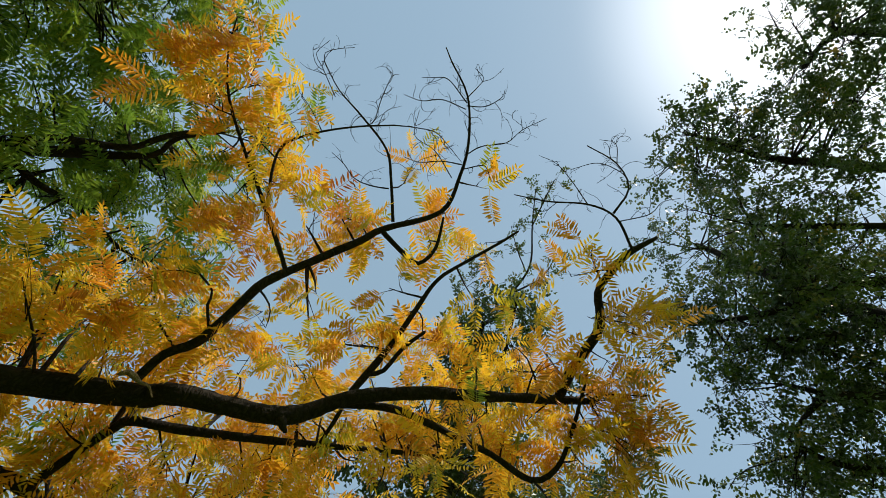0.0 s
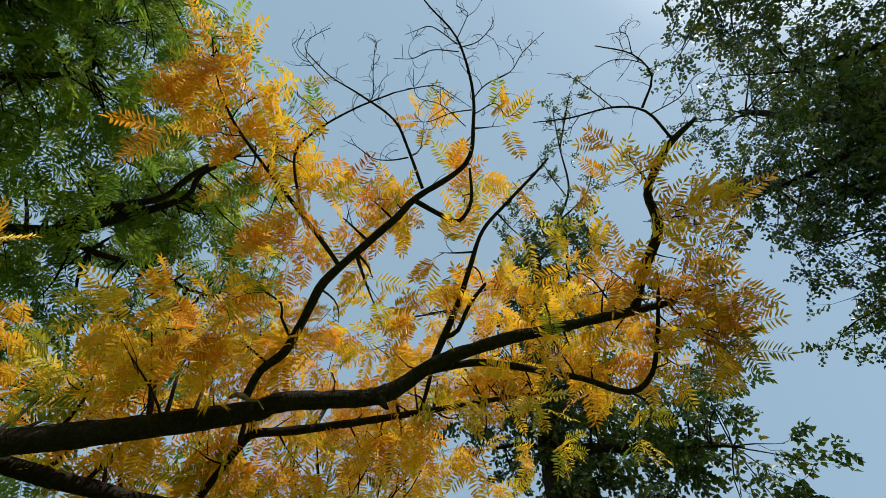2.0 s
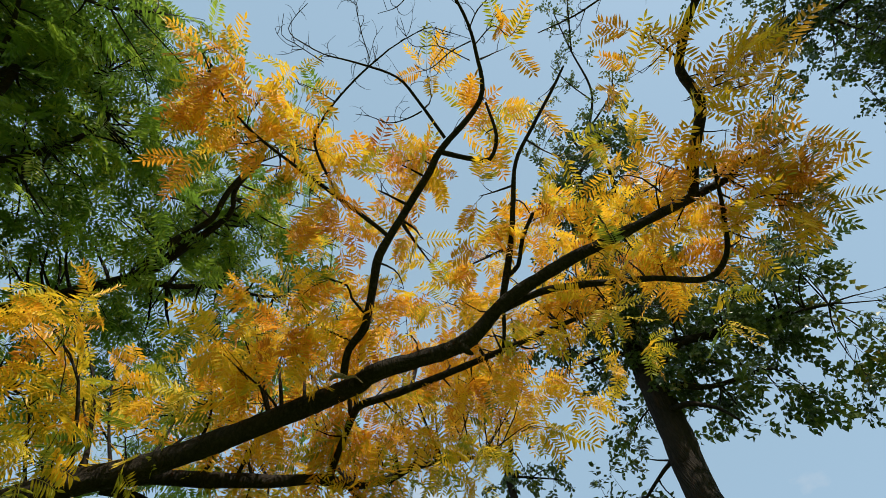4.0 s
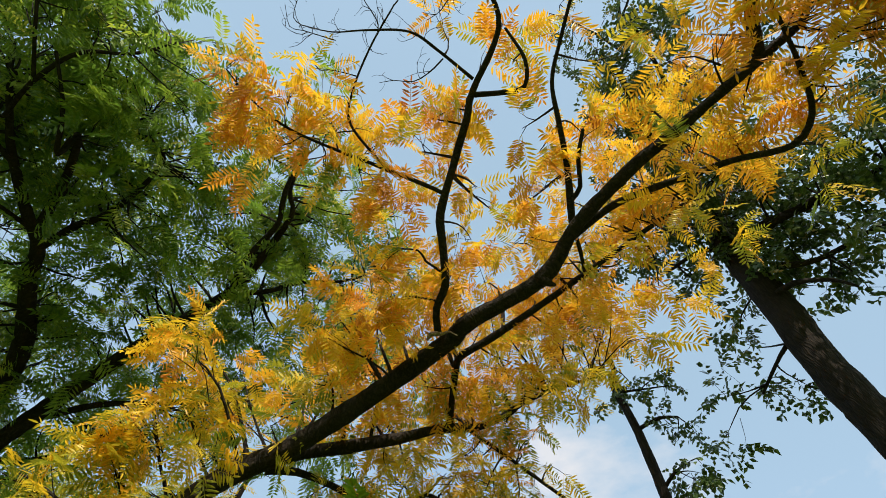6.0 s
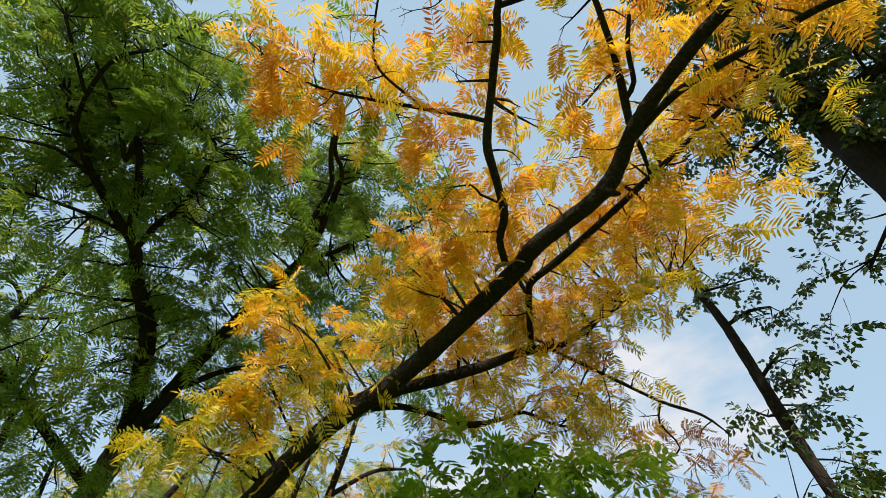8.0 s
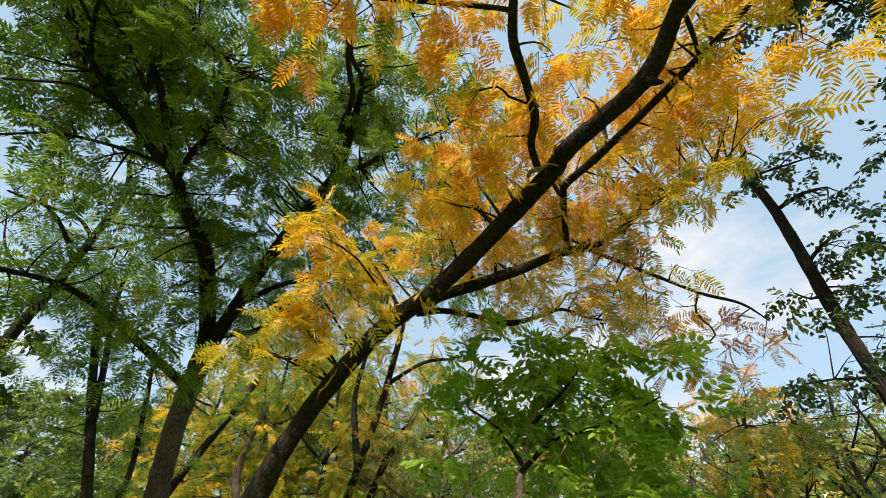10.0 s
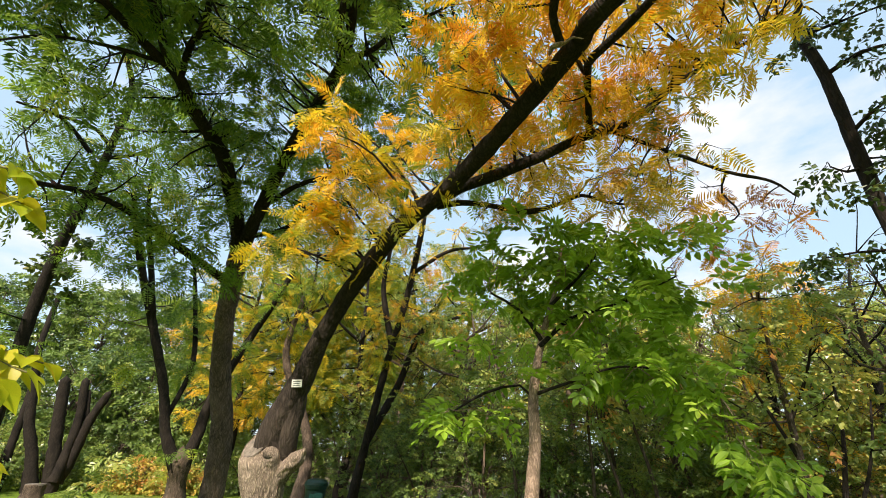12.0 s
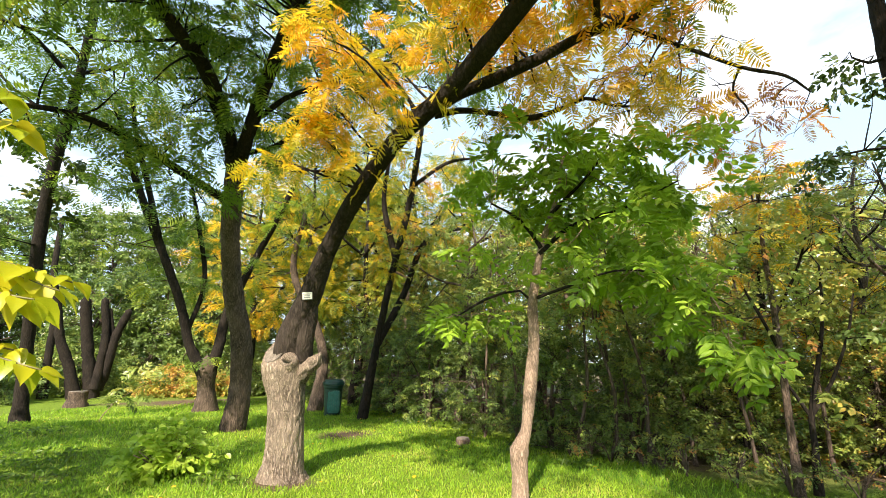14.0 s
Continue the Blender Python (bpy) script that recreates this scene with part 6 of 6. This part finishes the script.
for k, (x, y, h, w, t) in enumerate([
    (-0.4, 12.6, 2.6, 1.3, 0.2), (1.0, 11.0, 2.4, 1.3, 0.25), (2.2, 9.3, 2.3, 1.2, 0.2), (3.6, 8.6, 2.0, 1.2, 0.35), (5.0, 8.4, 2.2, 1.1, 0.4),
    (6.4, 8.0, 1.7, 1.1, 0.5), (7.8, 7.6, 1.8, 1.1, 0.55), (9.4, 6.8, 2.0, 1.2, 0.5), (-1.6, 14.6, 3.0, 1.4, 0.2), (4.2, 10.4, 3.2, 1.5, 0.25), (6.8, 9.8, 2.8, 1.5, 0.45), (5.3, 8.0, 2.4, 0.8, 0.5), (7.0, 7.3, 2.6, 0.9, 0.6), (8.2, 6.8, 2.6, 1.0, 0.55),
    # back row added with low tints to stand in for the wood's inner shade
    (-3.3, 17.2, 3.6, 1.6, 0.15), (-1.9, 16.2, 3.8, 1.6, 0.15), (-0.4, 15.2, 3.8, 1.6, 0.15), (1.2, 14.2, 4.0, 1.7, 0.15), (2.9, 13.0, 4.0, 1.7, 0.2), (4.6, 12.2, 4.0, 1.7, 0.2), (6.4, 11.6, 3.8, 1.7, 0.25), (8.2, 10.8, 3.6, 1.7, 0.3), (10.2, 10.2, 3.6, 1.8, 0.3), (-5.0, 18.8, 3.0, 1.5, 0.2)]):
    shrub("wood_shrub", "dense dark green shrub at the wood's edge", x, y, h, w, LEAF_FOREST, 180 + k, (t + 0.08, 0.18), 130, SPRIG, (0.14, 0.23), 105)
# Low tints on the far-left shrubs stand in for the shade over the hedge.
for k, (x, y, h, w, t) in enumerate([(-9, 22.5, 2.2, 1.8, 0.4), (-12.5, 24, 2.6, 2.0, 0.35), (-16.5, 25, 2.6, 2.2, 0.4), (-21, 25.5, 2.8, 2.2, 0.4), (-26, 24, 2.8, 2.2, 0.35), (-6, 21.5, 2.2, 1.6, 0.35), (-13.5, 21.8, 1.2, 1.3, 0.86), (-11.5, 21.6, 1.0, 1.2, 0.84), (-19.0, 19.0, 2.0, 1.8, 0.25), (-22, 20.5, 2.4, 2.0, 0.25), (-24.5, 19, 2.6, 2.0, 0.25), (-20.5, 22.5, 2.8, 2.2, 0.5), (-18.0, 17.5, 1.6, 1.4, 0.2), (-20.5, 18.0, 1.8, 1.5, 0.25), (-17.5, 21.8, 2.0, 1.6, 0.45)]):
    shrub("hedge_shrub", "leafy hedge shrub beyond the lawn", x, y, h, w, LEAF_FOREST, 210 + k, (t, 0.1 if t > 0.8 else 0.14), 110, SPRIG, (0.35, 0.5), 50)
shrub("lawn_shrub", "low shrub with broad sunlit light-green leaves on the lawn", -3.98, 6.6, 0.46, 0.62, LEAF_BROAD, 230, (0.8, 0.15), 40, SPRIG_WIDE, (0.24, 0.34), 110)
weed_rng = np.random.default_rng(231)
weed = thing("tall_weed", WEED_STEM[0][0], WEED_STEM[0][1], lie(*WEED_STEM[0][:2]), "leaning weed with a thin pale stem and long grey-green leaves", "weed")
WEED_PATH = limb(weed, [(*WEED_STEM[0][:2], -0.1, 0.015)] + WEED_STEM[1:], BARK_PALE, weed_rng, "stem", 6, 0.1)
dress(weed, [WEED_PATH], WEED_CLUMPS, FEATHER_BROAD, LEAF_FOREST, GREEN_STEM, weed_rng, 130, (0.24, 0.36), (0.5, 0.15), 0.2, twig_r=0.005, crown_label="long grey-green leaves")



def herb_patch(x, y, wide, count, seed, tint, size=(0.07, 0.13)):
    rng = np.random.default_rng(seed)
    ang, out = rng.uniform(0, 2 * np.pi, count), wide * np.sqrt(rng.random(count))
    px_, py_ = x + np.cos(ang) * out, y + np.sin(ang) * out * 0.7
    pos = np.array([(p, q, lie(p, q) + rng.uniform(0.03, 0.13)) for p, q in zip(px_, py_)])
    way = np.stack([rng.standard_normal(count), rng.standard_normal(count), rng.normal(0.1, 0.35, count)], -1)
    herb = thing("herb_patch", x, y, lie(x, y), "low patch of dark green broad-leaved herbs in the lawn", "herbs", "herbs in the lawn")
    stalks = [twig(np.array((p[0], p[1], lie(p[0], p[1]) - 0.01)), p, 0.003, rng, 0.05, 3) for p in pos]
    tagged(many_tubes("stalk", stalks, 3, BARK_GREY, herb, rng), kind="stuff")
    tagged(leaves("foliage", (pos, way, rng.uniform(*size, count), np.clip(rng.normal(tint, 0.15, count), 0, 1)), [blade(1.0, 0.62, 0.2), blade(1.0, 0.5, 0.3)], LEAF_GREEN, herb, rng), kind="stuff")


for k, (x, y, w, c, t) in enumerate([(-5.9, 6.6, 0.7, 110, 0.3), (-6.6, 7.6, 0.7, 90, 0.35), (-5.2, 8.6, 0.6, 60, 0.45), (-8.8, 9.6, 0.7, 70, 0.4), (2.05, 7.3, 0.3, 40, 0.4), (-3.0, 6.2, 0.35, 50, 0.35)]):
    herb_patch(x, y, w, c, 260 + k, t)
for k, (x, y) in enumerate([(2.3, 8.35), (2.75, 7.6), (3.1, 7.15), (3.5, 6.7), (3.9, 6.25), (4.4, 5.95), (5.0, 5.65), (1.7, 9.4), (2.55, 8.0), (3.3, 7.0)]):
    shrub("dry_brush", "low tangle of dry brown stems and leaves at the wood's edge", x, y, 0.5, 0.45, LEAF_FOREST, 270 + k, (0.5, 0.25), 10, SPRIG, (0.1, 0.16), 60)

# ---- grass ----
def grass():
    rng = np.random.default_rng(5)
    n, rest = 180000, 14000
    r = np.concatenate([0.8 + 19.8 * rng.random(n) ** 1.45, 13 * np.sqrt(rng.random(rest))])
    a = np.radians(np.concatenate([rng.uniform(-52, 34, n) + rng.normal(0, 9, n), rng.uniform(-180, 180, rest)]))
    n += rest
    x, y = r * np.sin(a), r * np.cos(a)
    keep = np.array([edge_side(p, q) + 0.5 * noise.noise((p * 1.5, q * 1.5, 4.0)) < 0.25 and math.hypot(p + 2.23, q - 6.5) > 0.38 + 0.34 * rng.random() ** 2 and math.hypot((p + 2.2) * 0.7, q - 10.3) > 0.8 * rng.random() ** 0.5 for p, q in zip(x, y)])
    x, y, r = x[keep], y[keep], r[keep]
    n = len(x)
    lush = np.array([noise.noise((p * 0.5, q * 0.5, 8.0)) for p, q in zip(x, y)])
    z = np.array([lie(p, q) for p, q in zip(x, y)])
    h = rng.uniform(0.02, 0.065, n) * (1 + 0.6 * lush) * (1 + r * 0.02)
    w = rng.uniform(0.0032, 0.0072, n) * (0.6 + r * 0.09)
    turn = rng.uniform(0, 2 * np.pi, n)
    lean = rng.normal(0, 0.45, (n, 2)) * h[:, None]
    dx, dy = np.cos(turn) * w, np.sin(turn) * w
    v = np.empty((n, 4, 3))
    v[:, 0] = np.stack([x - dx, y - dy, z - 0.01], -1)
    v[:, 1] = np.stack([x + dx, y + dy, z - 0.01], -1)
    v[:, 2] = np.stack([x + dx * 0.7 + lean[:, 0] * 0.5, y + dy * 0.7 + lean[:, 1] * 0.5, z + h * 0.62], -1)
    v[:, 3] = np.stack([x + lean[:, 0], y + lean[:, 1], z + h], -1)
    q = np.arange(n * 4).reshape(n, 4)
    patch = np.array([noise.noise((p * 1.3, q * 1.3, 15.0)) for p, q in zip(x, y)])
    tint = np.clip(0.5 - 0.3 * lush + 0.35 * patch + rng.normal(0, 0.16, n), 0, 1)
    mat = leaf_material("grass_blade", [(0.0, (0.07, 0.19, 0.02)), (0.5, (0.27, 0.46, 0.03)), (0.85, (0.43, 0.56, 0.06)), (1.0, (0.52, 0.47, 0.14))], 0.5, 0.5)
    g = mesh("grass", v.reshape(-1, 3), [q], mat, smooth=False, tint=np.repeat(tint, 4))
    tagged(g, "short bright green lawn grass", "grass", kind="stuff")


grass()


def fallen_leaves():
    rng = np.random.default_rng(6)
    n = 160
    r, a = 4 + 12 * rng.random(n), np.radians(rng.uniform(-48, 24, n))
    x, y = r * np.sin(a), r * np.cos(a)
    pos = np.array([(p, q, lie(p, q) + 0.05) for p, q in zip(x, y)])
    way = np.stack([rng.standard_normal(n), rng.standard_normal(n), rng.normal(0, 0.15, n)], -1)
    ob = leaves("fallen_leaves", (pos, way, rng.uniform(0.04, 0.07, n), np.clip(rng.normal(0.4, 0.2, n), 0, 1)), [blade(1.0, 0.42, 0.2)], LEAF_YELLOW, None, rng)
    tagged(ob, "scattered fallen yellow leaflets on the grass", "leaves", kind="stuff")


fallen_leaves()

# ---- waste bin, stumps ----
def ring_profile(bm, cx, cy, profile, sides=24):
    """Turned body from rows of (radius, height)."""
    rows = []
    for r, z in profile:
        rows.append([bm.verts.new((cx + r * math.cos(2 * math.pi * k / sides), cy + r * math.sin(2 * math.pi * k / sides), z)) for k in range(sides)])
    for a, b in zip(rows, rows[1:]):
        for k in range(sides):
            bm.faces.new((a[k], a[(k + 1) % sides], b[(k + 1) % sides], b[k]))
    bm.faces.new(rows[0][::-1])
    bm.faces.new(rows[-1])


def waste_bin():
    x, y = -3.5, 14.2
    z = lie(x, y)
    b = thing("waste_bin", x, y, z, "dark green and teal plastic waste bin on the lawn", "bin")
    bm = bmesh.new()
    ring_profile(bm, x, y, [(0.24, z), (0.25, z + 0.04), (0.29, z + 0.8), (0.31, z + 0.84), (0.31, z + 0.9)])
    part("body", bm, BIN_DARK_SHADED, b, smooth=False)
    bm = bmesh.new()
    ring_profile(bm, x, y, [(0.335, z + 0.905), (0.34, z + 0.94), (0.33, z + 1.0), (0.27, z + 1.07), (0.12, z + 1.1), (0.02, z + 1.105)])
    part("lid", bm, BIN_DARK_SHADED, b, "domed dark green lid")
    bm = bmesh.new()
    for v in bmesh.ops.create_cube(bm, size=1)["verts"]:
        v.co = Vector((x + 0.1 + v.co.x * 0.38, y - 0.26 + v.co.y * 0.1, z + 0.42 + v.co.z * 0.66))
    bmesh.ops.bevel(bm, geom=bm.edges[:], offset=0.03, segments=2, affect="EDGES")
    panel = part("front_panel", bm, BIN_TEAL_SHADED, b, "teal front panel")
    for k in range(5):
        bm = bmesh.new()
        for v in bmesh.ops.create_cube(bm, size=1)["verts"]:
            v.co = Vector((x - 0.03 + 0.065 * k + v.co.x * 0.02, y - 0.315 + v.co.y * 0.02, z + 0.42 + v.co.z * 0.52))
        part("rib", bm, BIN_TEAL_SHADED, panel)


waste_bin()


def cut_stump(x, y, r, h, label):
    rng = np.random.default_rng(int(abs(x) * 10))
    z = lie(x, y)
    s = thing("tree_stump", x, y, z, label, "stump")
    limb(s, [(x, y, z - 0.05, r * 1.25), (x, y, z + h * 0.4, r), (x, y, z + h - 0.01, r * 0.95), (x, y, z + h, r * 0.9), (x, y, z + h + 0.005, r * 0.5), (x, y, z + h + 0.006, 0.02)], BARK_GREY, rng, "bark", 18, 0.06, 0.05)
    bm = bmesh.new()
    ring_profile(bm, x, y, [(r * 0.93, z + h - 0.02), (r * 0.9, z + h + 0.03), (r * 0.3, z + h + 0.034)], 18)
    part("cut_face", bm, WOOD_CUT, s, "weathered sawn face")


cut_stump(0.4, 9.3, 0.14, 0.1, "low sawn tree stump in the grass")
cut_stump(-13.9, 17.0, 0.32, 0.55, "wide weathered sawn tree stump by the hedge")


def old_stems():
    """The many-stemmed cut-back tree by the hedge, and the plain trunks beside it."""
    rng = np.random.default_rng(61)
    x, y = CUT_BACK_STEMS[0][0][:2]
    t = thing("cut_back_tree", x, y, lie(x, y), "many-stemmed tree cut back to dark bare poles", "tree")
    for pts in CUT_BACK_STEMS:
        limb(t, pts, BARK_DARK_SHADED, rng, "stem", 12, 0.15, 0.1)
    limb(t, [(x, y, -0.5, 0.4), (x, y, 0.2, 0.33), (x + 0.1, y, 0.7, 0.25)], BARK_DARK_SHADED, rng, "foot", 14, 0.15, 0.08)
    for pts, tip in ((HEDGE_TRUNK, 2.5), (HEDGE_TRUNK_LOW, 1.6)):
        a, b = pts[0], pts[-1]
        t = thing("hedge_tree", a[0], a[1], lie(a[0], a[1]), "dark bare-stemmed tree among the hedge shrubs", "tree", "trees by the hedge")
        limb(t, [(a[0], a[1], -0.3, a[3] * 1.2)] + pts[1:] + [(b[0] - 0.2, b[1], b[2] + tip, 0.1)], BARK_DARK_SHADED, rng, "trunk", 12, 0.15, 0.08)


old_stems()


# ---- broad-leaved shoot close to the path ----
def heart_leaf(rng, length):
    """Broad pointed leaf along +x with a folded midrib and a wavy rim."""
    bm = bmesh.new()
    prof = [(0.0, 0.04), (0.06, 0.2), (0.2, 0.32), (0.4, 0.34), (0.6, 0.25), (0.78, 0.13), (0.92, 0.035)]
    sag, fold = rng.uniform(0.1, 0.45), rng.uniform(0.1, 0.4)
    rows = []
    for x, w in prof:
        wave = rng.uniform(-0.02, 0.02)
        rows.append([bm.verts.new((x * length, s * w * length, (fold * abs(s) * w - sag * x * x + wave * abs(s)) * length)) for s in (-1, -0.5, 0, 0.5, 1)])
    tip = bm.verts.new((length, 0, -sag * length))
    for a, b in zip(rows, rows[1:]):
        for k in range(4):
            bm.faces.new((a[k], a[k + 1], b[k + 1], b[k]))
    for k in range(4):
        bm.faces.new((rows[-1][k], rows[-1][k + 1], tip))
    return bm


def broad_shoot():
    rng = np.random.default_rng(9)
    x, y = -1.2, 0.86
    s = thing("broad_leaved_sapling", x, y, lie(x, y), "young sapling with large lime-yellow pointed leaves", "sapling")
    stem = limb(s, [(x, y, -0.05, 0.02), (-1.19, 0.87, 0.8, 0.017), (-1.16, 0.84, 1.5, 0.013), (-1.13, 0.75, 2.0, 0.009), (-1.1, 0.68, 2.4, 0.005)], BARK_PALE, rng, "stem", 8, 0.08)
    for e in SHOOT_ENDS:
        at = stem[np.argmin(np.linalg.norm(stem[:, :3] - np.array(e) - (-0.2, -0.08, -0.02), axis=1)), :3]
        p = limb(s, [(*at, 0.004), (*((at + np.array(e)) / 2 + (0, 0, 0.04)), 0.0032), (*e, 0.002)], GREEN_STEM, rng, "shoot", 6, 0.03)
        along = (p[-1, :3] - p[0, :3]) / np.linalg.norm(p[-1, :3] - p[0, :3])
        turn = math.degrees(math.atan2(along[1], along[0]))
        for k in range(15):
            q = p[min(len(p) - 1, int(len(p) * (0.3 + 0.7 * k / 14))), :3]
            ob = part("leaf", heart_leaf(rng, rng.uniform(0.045, 0.078)), LEAF_LIME, s, smooth=True)
            m = ob.data.attributes.new("tint", "FLOAT", "POINT")
            m.data.foreach_set("value", np.full(len(ob.data.vertices), np.clip(rng.normal(0.65, 0.2), 0, 1), np.float32))
            ob.matrix_parent_inverse = Matrix.Identity(4)
            swing = 0 if k == 14 else (55 if k % 2 else -55) + rng.uniform(-20, 20)
            ob.matrix_basis = Matrix.Translation(Vector(q) - s.location) @ pose(0, 0, 0, rng.uniform(-35, 35), rng.uniform(5, 60), turn + swing)


broad_shoot()
